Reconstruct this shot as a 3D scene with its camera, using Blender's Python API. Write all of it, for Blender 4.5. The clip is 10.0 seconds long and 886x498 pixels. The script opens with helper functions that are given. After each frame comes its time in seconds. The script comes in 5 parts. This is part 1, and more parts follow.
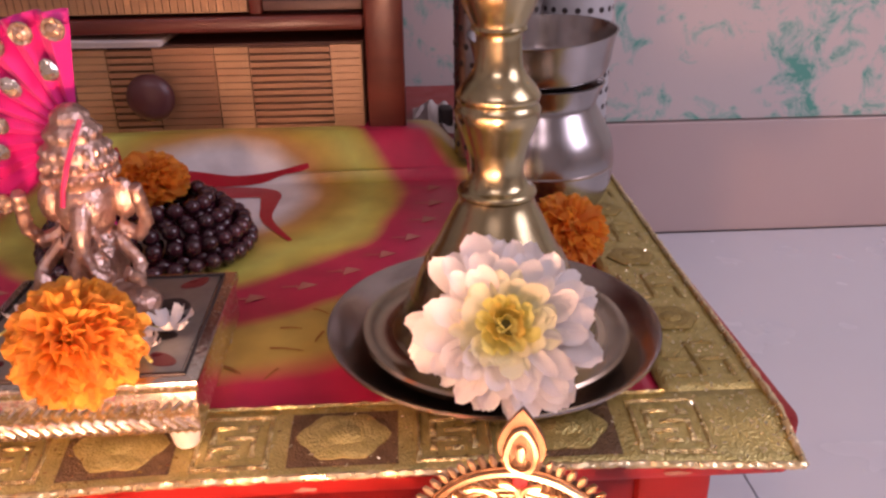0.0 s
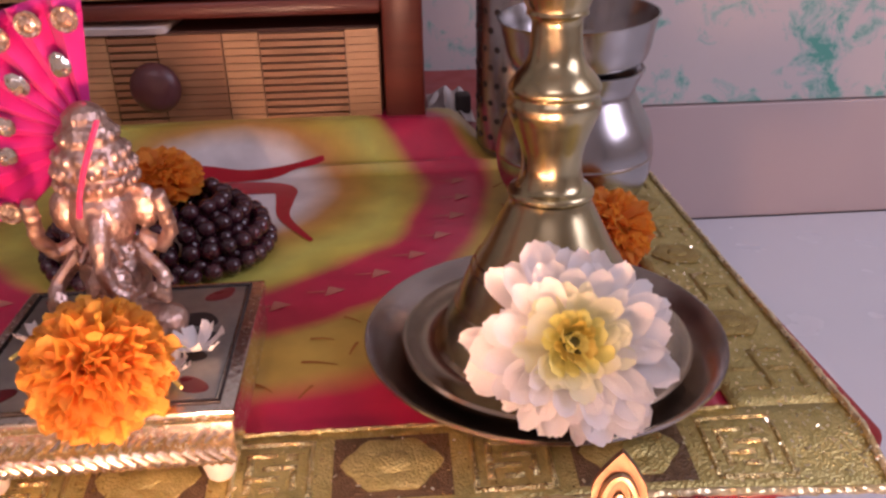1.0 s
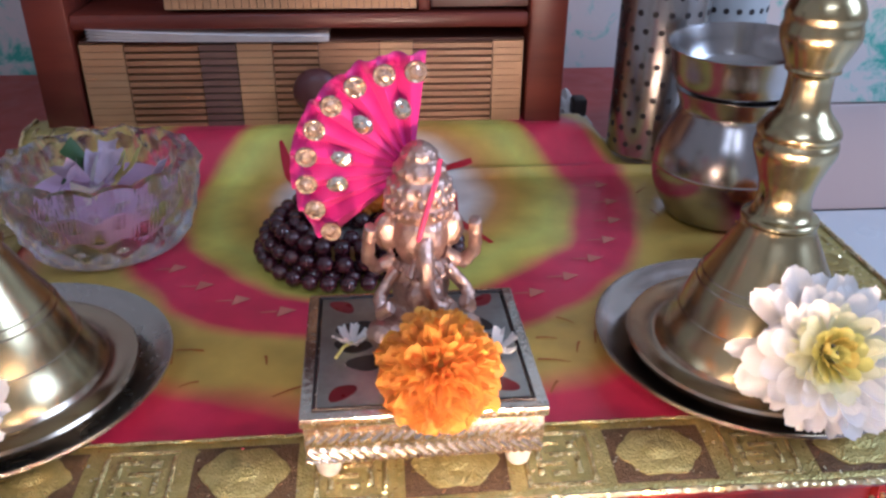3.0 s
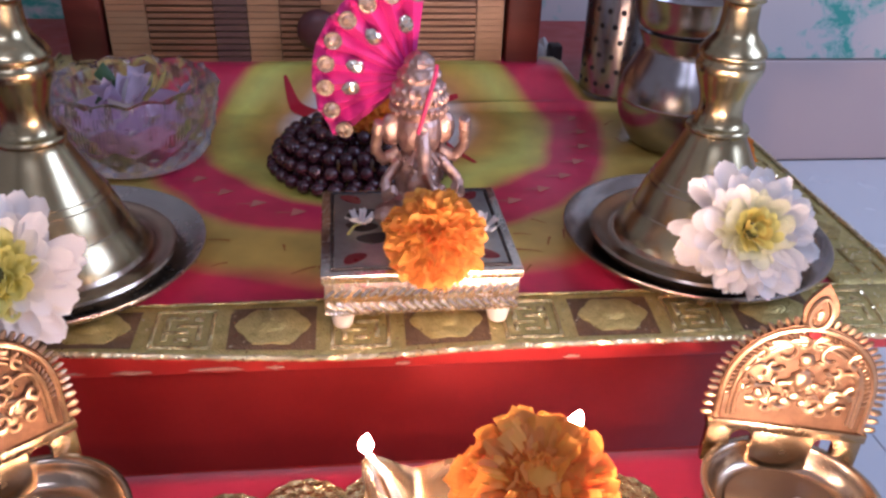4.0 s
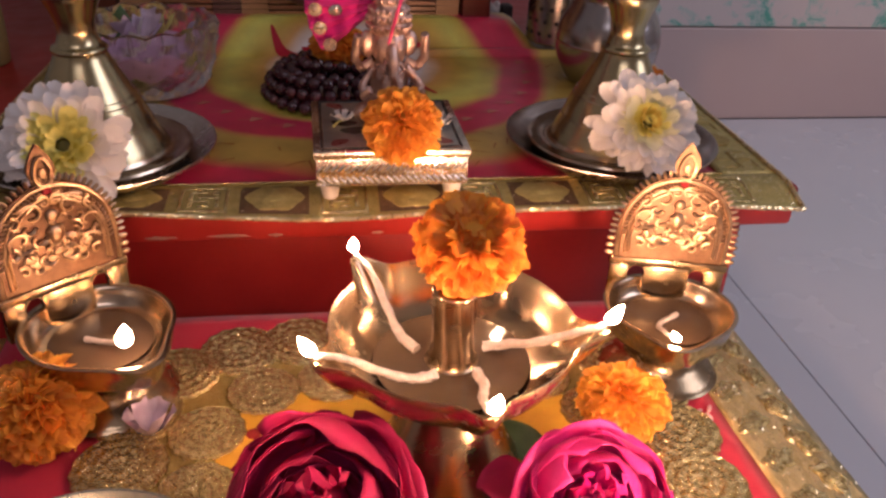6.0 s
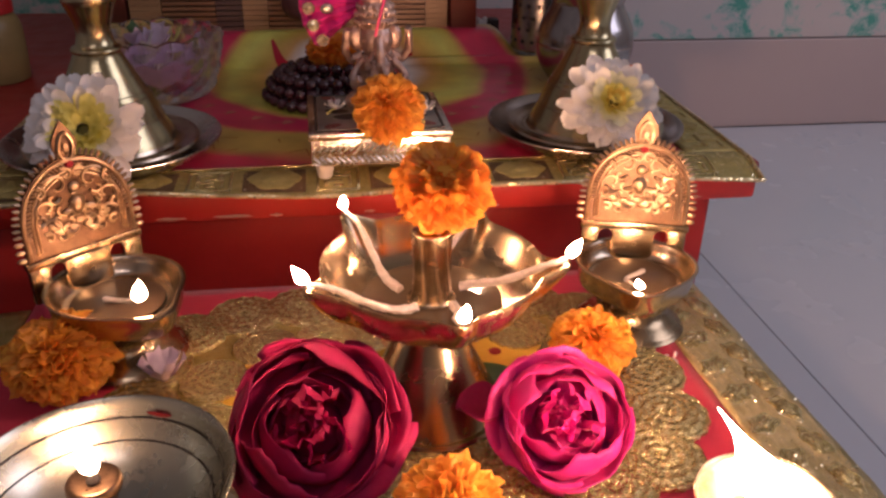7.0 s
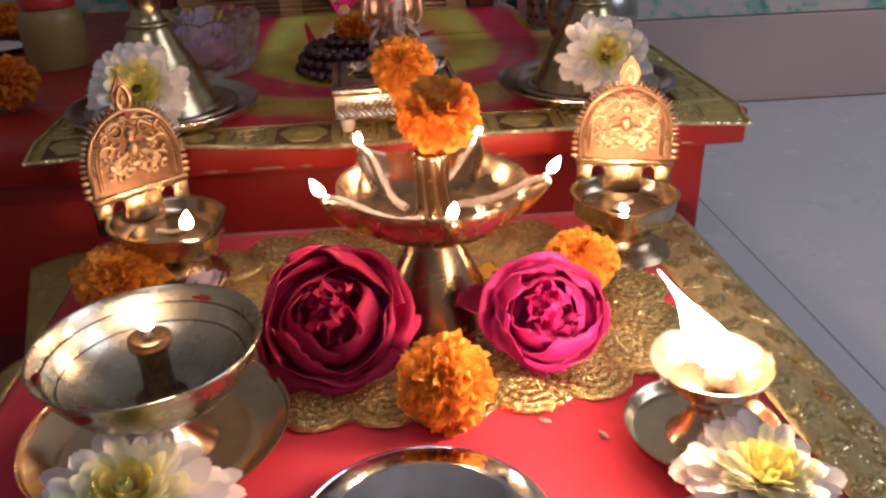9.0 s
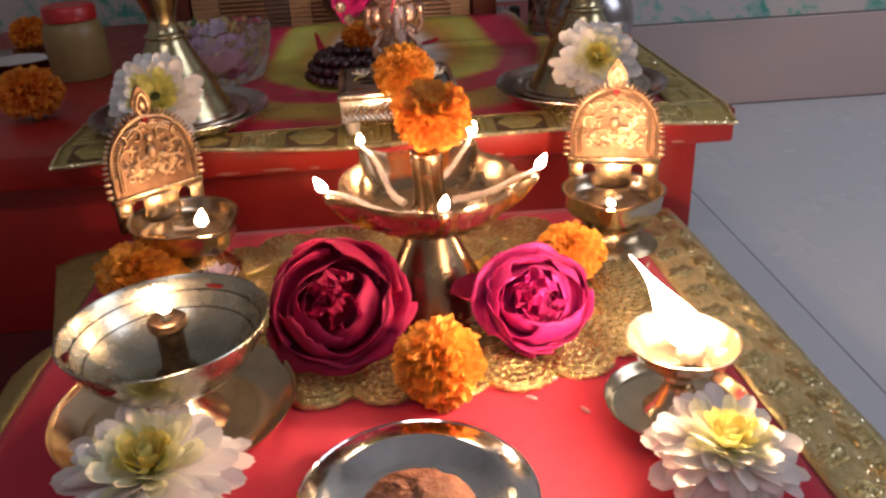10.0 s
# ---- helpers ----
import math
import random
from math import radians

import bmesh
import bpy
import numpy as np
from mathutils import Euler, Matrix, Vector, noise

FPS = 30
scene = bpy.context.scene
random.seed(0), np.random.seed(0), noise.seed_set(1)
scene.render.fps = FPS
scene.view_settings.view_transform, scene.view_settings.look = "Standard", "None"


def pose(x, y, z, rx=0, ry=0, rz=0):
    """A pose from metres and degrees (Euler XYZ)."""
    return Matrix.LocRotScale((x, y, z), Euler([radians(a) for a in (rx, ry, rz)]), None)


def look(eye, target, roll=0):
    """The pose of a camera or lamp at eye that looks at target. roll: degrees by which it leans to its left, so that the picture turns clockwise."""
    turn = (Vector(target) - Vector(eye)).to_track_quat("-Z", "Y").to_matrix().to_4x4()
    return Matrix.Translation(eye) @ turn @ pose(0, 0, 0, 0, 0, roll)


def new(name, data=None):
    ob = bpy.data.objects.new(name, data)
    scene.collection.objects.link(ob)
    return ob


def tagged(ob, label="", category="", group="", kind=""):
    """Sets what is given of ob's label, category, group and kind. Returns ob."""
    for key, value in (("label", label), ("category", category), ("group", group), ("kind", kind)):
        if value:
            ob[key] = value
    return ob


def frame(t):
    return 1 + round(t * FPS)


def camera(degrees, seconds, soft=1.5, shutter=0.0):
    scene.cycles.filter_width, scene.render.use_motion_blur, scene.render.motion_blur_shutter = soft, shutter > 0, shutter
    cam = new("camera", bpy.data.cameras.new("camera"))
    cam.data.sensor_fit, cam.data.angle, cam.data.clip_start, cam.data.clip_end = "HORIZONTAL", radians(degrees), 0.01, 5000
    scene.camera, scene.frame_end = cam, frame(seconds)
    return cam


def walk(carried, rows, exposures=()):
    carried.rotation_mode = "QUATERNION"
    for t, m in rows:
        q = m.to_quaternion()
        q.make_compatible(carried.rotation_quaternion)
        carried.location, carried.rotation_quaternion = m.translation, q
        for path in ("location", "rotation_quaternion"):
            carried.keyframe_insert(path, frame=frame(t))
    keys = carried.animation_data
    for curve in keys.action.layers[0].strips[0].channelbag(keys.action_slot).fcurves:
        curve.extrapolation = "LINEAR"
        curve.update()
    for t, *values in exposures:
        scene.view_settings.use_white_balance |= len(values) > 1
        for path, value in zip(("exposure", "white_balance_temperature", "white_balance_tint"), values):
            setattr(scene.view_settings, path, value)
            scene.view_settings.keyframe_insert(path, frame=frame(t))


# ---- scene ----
cam = camera(57.5, 10.0, soft=2.6)
METRES, EYE, TILT, LEAN, TURN = 0.65, 0.43, 0.0, 0.0, -2.6
ROWS = [
    (0.0, 0.0, 0.0, 0.0, -0.35, -24.49, 0.76),
    (0.5, -0.0134, 0.045, -0.0162, -0.98, -25.18, 1.17),
    (1.0, -0.0384, 0.052, -0.0047, -1.2, -25.8, 1.14),
    (1.5, -0.0879, 0.0345, 0.0064, -1.45, -26.41, 1.03),
    (2.0, -0.156, 0.0159, 0.037, -1.61, -26.79, 0.77),
    (2.5, -0.22, 0.0172, 0.0429, -1.79, -27.32, 0.23),
    (4.0, -0.2587, -0.1361, 0.061, -3.08, -29.89, -1.68),
    (4.5, -0.2434, -0.1906, 0.0462, -3.77, -30.46, -2.06),
    (5.0, -0.2504, -0.2555, 0.0432, -4.78, -30.63, -2.49),
    (5.5, -0.2653, -0.3164, 0.0495, -5.5, -30.27, -2.56),
    (7.0, -0.2519, -0.4618, 0.0239, -5.37, -27.2, -0.9),
    (7.5, -0.2262, -0.4997, 0.0132, -5.16, -27.27, 0.11),
    (8.0, -0.2275, -0.5469, 0.0022, -4.3, -27.22, 0.86),
    (8.5, -0.2208, -0.5768, 0.0014, -3.38, -27.0, 1.32),
    (9.0, -0.2166, -0.5984, -0.0027, -2.79, -26.64, 1.71),
    (9.5, -0.2085, -0.6252, -0.0003, -2.5, -26.36, 2.17),
    (10.0, -0.1961, -0.6571, 0.0084, -1.88, -26.13, 2.69),
]
EXPOSURES = [(0.0, 1.25, 6700, 44), (1.0, 1.23, 6350, 40), (1.5, 1.28, 5950, 30), (2.5, 1.58, 4800, 10), (4.0, 1.31, 4950, 22), (4.5, 0.94, 5550, 32), (5.5, 0.76, 6350, 30), (7.0, 0.32, 6350, 30), (8.0, 0.34, 5950, 24), (10.0, 0.54, 6000, 14)]
path = [(t, pose(0, 0, EYE, TILT, LEAN, TURN) @ pose(METRES * x, METRES * y, METRES * z, 90 + pitch, roll, yaw)) for t, x, y, z, yaw, pitch, roll in ROWS]
path += [(2.7, look((-0.151, 0.018, 0.465), (-0.009, 1.786, -0.460), 0.2)), (3.8, look((-0.166, -0.066, 0.474), (0.004, 1.667, -0.510), 1.4)),
         (5.7, look((-0.185, -0.207, 0.467), (0.097, 1.494, -0.546), 3.1))]
walk(cam, sorted(path, key=lambda row: row[0]), EXPOSURES)

# ---------------------------------------------------------------- light
world = bpy.data.worlds.new("room_air")
world.use_nodes = True
world.node_tree.nodes["Background"].inputs[0].default_value = (0.75, 0.82, 1.0, 1)
world.node_tree.nodes["Background"].inputs[1].default_value = 0.13
scene.world = world


def area(name, m, sx, sy, watts, colour):
    d = bpy.data.lights.new(name, "AREA")
    d.shape, d.size, d.size_y, d.energy, d.color = "RECTANGLE", sx, sy, watts, colour
    ob = new(name, d)
    ob.matrix_world = m
    return ob


# daylight in the window on the right
area("window_daylight", look((1.72, -0.35, 1.45), (0.0, 0.25, 0.3)), 1.0, 1.1, 8.5, (0.87, 0.91, 1.0))
# added fill lamp with no visible source, high on the wall behind the camera
area("added_fill_light", look((-0.5, -1.86, 2.25), (-0.2, 0.6, 0.2)), 1.2, 0.10, 4.7, (1.0, 0.93, 0.92))

# ---------------------------------------------------------------- materials


def nodes_of(name):
    m = bpy.data.materials.new(name)
    m.use_nodes = True
    nt = m.node_tree
    return m, nt, nt.nodes["Principled BSDF"]


def add(nt, kind, **inputs):
    n = nt.nodes.new(kind)
    for k, v in inputs.items():
        n.inputs[k.replace("_", " ")].default_value = v
    return n


def ramp(nt, fac, stops):
    n = nt.nodes.new("ShaderNodeValToRGB")
    while len(n.color_ramp.elements) < len(stops):
        n.color_ramp.elements.new(0.5)
    for e, (p, c) in zip(n.color_ramp.elements, stops):
        e.position, e.color = p, (*c, 1) if len(c) == 3 else c
    nt.links.new(fac, n.inputs[0])
    return n.outputs[0]


def surface(name, a, b=None, rough=0.5, metal=0.0, scale=40.0, bump=0.0, bscale=300.0, rvar=0.12, piece=0.0,
            detail=4.0, voronoi=False, sheen=0.0, sub=0.0, coat=0.0, stretch=(1, 1, 1), depth=0.001, thin=0.0, island=0.0):
    """Two tones mixed by noise, roughness that wanders, fine relief; piece, island: tone change from object to object, from petal to petal."""
    m, nt, p = nodes_of(name)
    b = b or tuple(c * 0.75 for c in a)
    co = nt.nodes.new("ShaderNodeTexCoord")
    mp = nt.nodes.new("ShaderNodeMapping")
    mp.inputs["Scale"].default_value = stretch
    nt.links.new(co.outputs["Object"], mp.inputs[0])
    n1 = add(nt, "ShaderNodeTexNoise", Scale=scale, Detail=detail, Roughness=0.6)
    nt.links.new(mp.outputs[0], n1.inputs[0])
    col = ramp(nt, n1.outputs[0], [(0.32, b), (0.68, a)])
    if piece:
        oi = nt.nodes.new("ShaderNodeObjectInfo")
        hs = nt.nodes.new("ShaderNodeHueSaturation")
        mr = add(nt, "ShaderNodeMapRange", To_Min=1 - piece, To_Max=1 + piece)
        nt.links.new(oi.outputs["Random"], mr.inputs[0])
        nt.links.new(mr.outputs[0], hs.inputs["Value"])
        nt.links.new(col, hs.inputs["Color"])
        col = hs.outputs[0]
    if island:
        ge = nt.nodes.new("ShaderNodeNewGeometry")
        hs = nt.nodes.new("ShaderNodeHueSaturation")
        for lo, hi, to in ((1 - island, 1 + 0.4 * island, "Value"), (0.5 - 0.06 * island, 0.5 + 0.06 * island, "Hue")):
            mr = add(nt, "ShaderNodeMapRange", To_Min=lo, To_Max=hi)
            nt.links.new(ge.outputs["Random Per Island"], mr.inputs[0])
            nt.links.new(mr.outputs[0], hs.inputs[to])
        nt.links.new(col, hs.inputs["Color"])
        col = hs.outputs[0]
    nt.links.new(col, p.inputs["Base Color"])
    n2 = add(nt, "ShaderNodeTexNoise", Scale=scale * 4.3, Detail=3.0)
    nt.links.new(mp.outputs[0], n2.inputs[0])
    rr = add(nt, "ShaderNodeMapRange", To_Min=max(0.02, rough - rvar), To_Max=min(1, rough + rvar))
    nt.links.new(n2.outputs[0], rr.inputs[0])
    nt.links.new(rr.outputs[0], p.inputs["Roughness"])
    p.inputs["Metallic"].default_value = metal
    p.inputs["Sheen Weight"].default_value = sheen
    p.inputs["Subsurface Weight"].default_value = sub
    p.inputs["Subsurface Radius"].default_value = (0.006, 0.004, 0.003)
    p.inputs["Coat Weight"].default_value = coat
    if bump:
        if voronoi:
            n3 = add(nt, "ShaderNodeTexVoronoi", Scale=bscale)
        else:
            n3 = add(nt, "ShaderNodeTexNoise", Scale=bscale, Detail=3.0)
        nt.links.new(mp.outputs[0], n3.inputs[0])
        bp = add(nt, "ShaderNodeBump", Strength=bump, Distance=depth)
        nt.links.new(n3.outputs[0], bp.inputs["Height"])
        nt.links.new(bp.outputs[0], p.inputs["Normal"])
    if thin:
        # thin petals let light through
        tr = nt.nodes.new("ShaderNodeBsdfTranslucent")
        nt.links.new(col, tr.inputs["Color"])
        mx = nt.nodes.new("ShaderNodeMixShader")
        mx.inputs[0].default_value = thin
        nt.links.new(p.outputs[0], mx.inputs[1])
        nt.links.new(tr.outputs[0], mx.inputs[2])
        nt.links.new(mx.outputs[0], nt.nodes["Material Output"].inputs["Surface"])
    return m


BRASS = surface("polished_brass", (0.74, 0.60, 0.41), (0.60, 0.46, 0.29), rough=0.21, metal=1, scale=40, rvar=0.07)
BRASS_DULL = surface("aged_brass", (0.56, 0.46, 0.34), (0.48, 0.38, 0.27), rough=0.22, metal=1, scale=30, rvar=0.06)
BRASS_CAST = surface("cast_brass", (0.56, 0.385, 0.235), (0.42, 0.28, 0.165), rough=0.34, metal=1, scale=130, bump=0.12, bscale=350, rvar=0.1)
# patina brass, darkened further as painted shade for the relief's crevices
BRASS_PATINA_SHADE = surface("patina_and_shade_brass", (0.22, 0.13, 0.075), (0.13, 0.075, 0.045), rough=0.45, metal=1, scale=120, bump=0.3, bscale=260)
BRASS_TALL = surface("olive_brass", (0.50, 0.43, 0.25), (0.42, 0.35, 0.19), rough=0.24, metal=1, scale=40, rvar=0.07)
BRASS_SOFT = surface("handled_brass", (0.385, 0.285, 0.17), (0.345, 0.255, 0.15), rough=0.26, metal=1, scale=24, rvar=0.06)
STEEL = surface("brushed_steel", (0.42, 0.40, 0.39), (0.37, 0.35, 0.34), rough=0.25, metal=1, scale=20, rvar=0.03)
STEEL_BRIGHT = surface("bright_steel", (0.80, 0.80, 0.80), (0.68, 0.68, 0.68), rough=0.10, metal=1, scale=60, rvar=0.05)
PLATE_DARK = surface("tarnished_plate", (0.48, 0.41, 0.365), (0.42, 0.36, 0.32), rough=0.24, metal=1, scale=25, rvar=0.06)
# lighter copy of the plate metal; the left plate's reflection is in the colour
PLATE_REFLECTING = surface("plate_painted_reflection", (0.64, 0.60, 0.55), (0.58, 0.54, 0.50), rough=0.26, metal=1, scale=25, rvar=0.06)
SILVER_TIN = surface("embossed_tin", (0.86, 0.79, 0.70), (0.72, 0.63, 0.52), rough=0.24, metal=1, scale=120, bump=0.16, bscale=260, voronoi=True)
SILVER_TOP = surface("greyed_tin", (0.42, 0.42, 0.38), (0.30, 0.29, 0.26), rough=0.40, metal=0.8, scale=60, bump=0.1)
GOLD_CLOTH = surface("gold_tissue", (0.64, 0.54, 0.21), (0.46, 0.38, 0.12), rough=0.38, metal=0.7, scale=160, bump=0.6, bscale=800, voronoi=True, rvar=0.15)
GOLD_THREAD = surface("gold_thread", (0.84, 0.70, 0.34), (0.44, 0.34, 0.12), rough=0.17, metal=0.9, scale=300, bump=0.75, bscale=900, voronoi=True)
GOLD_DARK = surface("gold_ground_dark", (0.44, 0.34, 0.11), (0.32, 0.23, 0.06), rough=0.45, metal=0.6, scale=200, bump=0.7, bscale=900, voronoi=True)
GOLD_SPARKLE = surface("sparkling_braid", (0.92, 0.78, 0.48), (0.74, 0.58, 0.28), rough=0.30, metal=0.85, scale=90, bump=0.45, bscale=260, voronoi=True, depth=0.002)
GOLD_TISSUE = surface("streaked_gold_tissue", (0.82, 0.68, 0.36), (0.52, 0.41, 0.17), rough=0.36, metal=0.65, scale=150, bump=0.7, bscale=220, depth=0.003, rvar=0.15, stretch=(1, 0.35, 1))
BORDER_BROWN = surface("brown_woven_ground", (0.17, 0.10, 0.045), (0.11, 0.06, 0.025), rough=0.55, metal=0.25, scale=200, bump=0.6, bscale=900, voronoi=True)
YELLOW_CLOTH = surface("yellow_satin", (0.72, 0.40, 0.03), (0.60, 0.30, 0.02), rough=0.5, scale=30, bump=0.2, bscale=900)
RED_CLOTH = surface("red_cotton", (0.60, 0.020, 0.055), (0.52, 0.014, 0.042), rough=0.75, scale=18, bump=0.35, bscale=1500, sheen=0.15)
RED_PAINT = surface("red_painted_wood", (0.38, 0.024, 0.018), (0.29, 0.016, 0.012), rough=0.38, scale=12, bump=0.15, bscale=120)
MAROON = surface("maroon_cloth", (0.13, 0.012, 0.012), (0.08, 0.008, 0.01), rough=0.8, scale=15, bump=0.3, bscale=700)
WOOD = surface("dark_rosewood", (0.17, 0.035, 0.020), (0.085, 0.018, 0.012), rough=0.35, scale=30, bump=0.15, bscale=200, stretch=(0.15, 1, 1))
BAMBOO = surface("pale_bamboo", (0.47, 0.265, 0.12), (0.35, 0.18, 0.08), rough=0.42, scale=70, bump=0.2, bscale=400, stretch=(0.12, 1, 1))
BAMBOO_MID = surface("tan_bamboo", (0.37, 0.18, 0.08), (0.27, 0.12, 0.052), rough=0.42, scale=70, bump=0.2, bscale=400, stretch=(0.12, 1, 1))
BAMBOO_DARK = surface("stained_bamboo", (0.16, 0.085, 0.06), (0.11, 0.055, 0.04), rough=0.45, scale=70, bump=0.2, bscale=400, stretch=(0.12, 1, 1))
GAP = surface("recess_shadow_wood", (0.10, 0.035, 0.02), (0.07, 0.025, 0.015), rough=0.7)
MARIGOLD = surface("marigold_petal", (0.96, 0.52, 0.075), (0.94, 0.42, 0.050), rough=0.6, scale=90, bump=0.25, bscale=500, thin=0.52, island=0.18)
MARIGOLD_DEEP = surface("deep_marigold_petal", (0.95, 0.44, 0.055), (0.93, 0.35, 0.040), rough=0.6, scale=90, bump=0.25, bscale=500, thin=0.52, island=0.18)
GREEN = surface("green_calyx", (0.10, 0.16, 0.03), (0.06, 0.10, 0.02), rough=0.6)
WHITE_PETAL = surface("white_petal", (0.92, 0.90, 0.87), (0.90, 0.86, 0.83), rough=0.5, scale=60, bump=0.2, bscale=400, thin=0.32, piece=0.06)
CREAM_PETAL = surface("cream_petal", (0.92, 0.90, 0.70), (0.88, 0.86, 0.58), rough=0.5, scale=60, thin=0.40)
LEMON = surface("lemon_floret", (0.88, 0.84, 0.34), (0.80, 0.75, 0.22), rough=0.6, scale=120, thin=0.40)
LEMON_DEEP = surface("deep_yellow_floret", (0.84, 0.70, 0.20), (0.76, 0.60, 0.14), rough=0.6, scale=120, thin=0.40)
POLLEN = surface("olive_floret_heart", (0.20, 0.18, 0.03), (0.12, 0.10, 0.02), rough=0.7, scale=200)
ROSE_DARK = surface("crimson_petal", (0.42, 0.005, 0.090), (0.31, 0.004, 0.066), rough=0.74, scale=45, bump=0.35, bscale=250, sheen=0.0, piece=0.15, thin=0.36)
ROSE_PINK = surface("magenta_petal", (0.60, 0.014, 0.235), (0.50, 0.011, 0.195), rough=0.62, scale=45, bump=0.35, bscale=250, sheen=0.06, piece=0.1, thin=0.38)
PINK_FABRIC = surface("hot_pink_satin", (0.64, 0.010, 0.22), (0.56, 0.008, 0.19), rough=0.45, scale=40, bump=0.15, bscale=1200, sheen=0.2)
STONE_GEM = surface("gold_foiled_gem", (0.70, 0.54, 0.42), (0.46, 0.30, 0.22), rough=0.16, metal=0.7, scale=300, bump=0.8, bscale=500, voronoi=True)
MIRROR_GEM = surface("mirror_gem", (0.88, 0.84, 0.76), (0.66, 0.58, 0.46), rough=0.08, metal=0.9, scale=250, bump=0.7, bscale=400, voronoi=True)
BEAD = surface("dark_wood_bead", (0.060, 0.014, 0.022), (0.035, 0.008, 0.014), rough=0.22, scale=200, piece=0.2, coat=0.5)
IDOL = surface("antique_silver_cast", (0.64, 0.46, 0.38), (0.46, 0.31, 0.25), rough=0.40, metal=0.95, scale=120, bump=0.32, bscale=420, voronoi=True, depth=0.0012)
COTTON = surface("oiled_cotton_wick", (0.60, 0.53, 0.48), (0.42, 0.36, 0.32), rough=0.5, scale=300, bump=0.4, bscale=900, coat=0.4)
CHAR = surface("charred_wick", (0.02, 0.015, 0.012), rough=0.8)
OIL_TILE = surface("pale_tile", (0.68, 0.71, 0.74), (0.64, 0.67, 0.70), rough=0.25, scale=2.5, bump=0.03, bscale=60, piece=0.03)
GROUT = surface("tile_joint", (0.22, 0.22, 0.22), rough=0.8)
SKIRT = surface("pink_cream_skirting", (0.54, 0.43, 0.40), (0.50, 0.39, 0.37), rough=0.35, scale=3, bump=0.04, bscale=60)
PLAIN_WALL = surface("cream_wall_paint", (0.62, 0.58, 0.54), (0.57, 0.53, 0.50), rough=0.7, scale=2, bump=0.1, bscale=90)
CEILING = surface("white_ceiling_paint", (0.78, 0.77, 0.75), (0.74, 0.73, 0.71), rough=0.8, scale=3)
PAPER = surface("white_paper", (0.62, 0.58, 0.55), (0.55, 0.50, 0.48), rough=0.7, scale=30)
DARK = surface("dark_dots", (0.03, 0.02, 0.018), rough=0.5)
SWEET = surface("brown_sweet_crumb", (0.30, 0.12, 0.06), (0.17, 0.06, 0.03), rough=0.55, scale=140, bump=0.9, bscale=260, depth=0.004)
RICE = surface("rice_grain", (0.66, 0.46, 0.44), (0.58, 0.36, 0.36), rough=0.4)
LILAC = surface("lilac_petal", (0.62, 0.52, 0.62), (0.50, 0.38, 0.50), rough=0.5, scale=90)
KUMKUM = surface("red_powder_mark", (0.30, 0.012, 0.014), rough=0.85)
RED_ENAMEL = surface("dark_red_enamel", (0.20, 0.02, 0.025), rough=0.3)
PINK_PAINT = surface("pink_painted_mark", (0.70, 0.05, 0.16), rough=0.5)
PURPLE = surface("lavender_water", (0.70, 0.48, 0.70), (0.60, 0.40, 0.62), rough=0.08, scale=40)
PLASTIC_FOOT = surface("cream_foot", (0.62, 0.55, 0.48), rough=0.35)
JAR_FILL = surface("yellow_ghee", (0.28, 0.19, 0.07), (0.22, 0.15, 0.055), rough=0.4)
RED_LID = surface("red_plastic_lid", (0.50, 0.02, 0.02), rough=0.35)
LEAF = surface("green_leaf", (0.06, 0.12, 0.03), (0.03, 0.07, 0.02), rough=0.5, scale=60)

m, nt, p = nodes_of("clear_glass")
p.inputs["Base Color"].default_value = (0.96, 0.95, 0.97, 1)
p.inputs["Transmission Weight"].default_value = 1.0
p.inputs["Roughness"].default_value = 0.05
p.inputs["IOR"].default_value = 1.45
nz = add(nt, "ShaderNodeTexNoise", Scale=90.0)
bp = add(nt, "ShaderNodeBump", Strength=0.12, Distance=0.002)
nt.links.new(nz.outputs[0], bp.inputs["Height"])
nt.links.new(bp.outputs[0], p.inputs["Normal"])
GLASS = m


def flame_material(name, colour, strength):
    m, nt, p = nodes_of(name)
    p.inputs["Base Color"].default_value = (0, 0, 0, 1)
    p.inputs["Emission Color"].default_value = (*colour, 1)
    p.inputs["Emission Strength"].default_value = strength
    return m


FLAME = flame_material("wick_flame", (1.0, 0.60, 0.32), 450.0)
FLAME_SOFT = flame_material("low_flame", (1.0, 0.60, 0.32), 70.0)
FLAME_BIG = flame_material("broad_flame", (1.0, 0.62, 0.34), 350.0)

# wall: pale paint with torn teal sponge dabs
m, nt, p = nodes_of("sponged_wall")
co = nt.nodes.new("ShaderNodeTexCoord")
n1 = add(nt, "ShaderNodeTexNoise", Scale=25.0, Detail=6.0, Roughness=0.68, Distortion=0.5)
n2 = add(nt, "ShaderNodeTexNoise", Scale=5.0, Detail=2.0)
n3 = add(nt, "ShaderNodeTexNoise", Scale=60.0, Detail=3.0)
for n in (n1, n2, n3):
    nt.links.new(co.outputs["Object"], n.inputs[0])
ma = nt.nodes.new("ShaderNodeMath")
ma.operation = "MULTIPLY_ADD"
nt.links.new(n2.outputs[0], ma.inputs[0])
ma.inputs[1].default_value = 0.30
nt.links.new(n1.outputs[0], ma.inputs[2])
mb = nt.nodes.new("ShaderNodeMath")
mb.operation = "MULTIPLY_ADD"
nt.links.new(n3.outputs[0], mb.inputs[0])
mb.inputs[1].default_value = 0.12
nt.links.new(ma.outputs[0], mb.inputs[2])
col = ramp(nt, mb.outputs[0], [(0.0, (0.61, 0.54, 0.51)), (0.720, (0.59, 0.53, 0.50)), (0.785, (0.38, 0.51, 0.46)), (0.87, (0.08, 0.36, 0.28))])
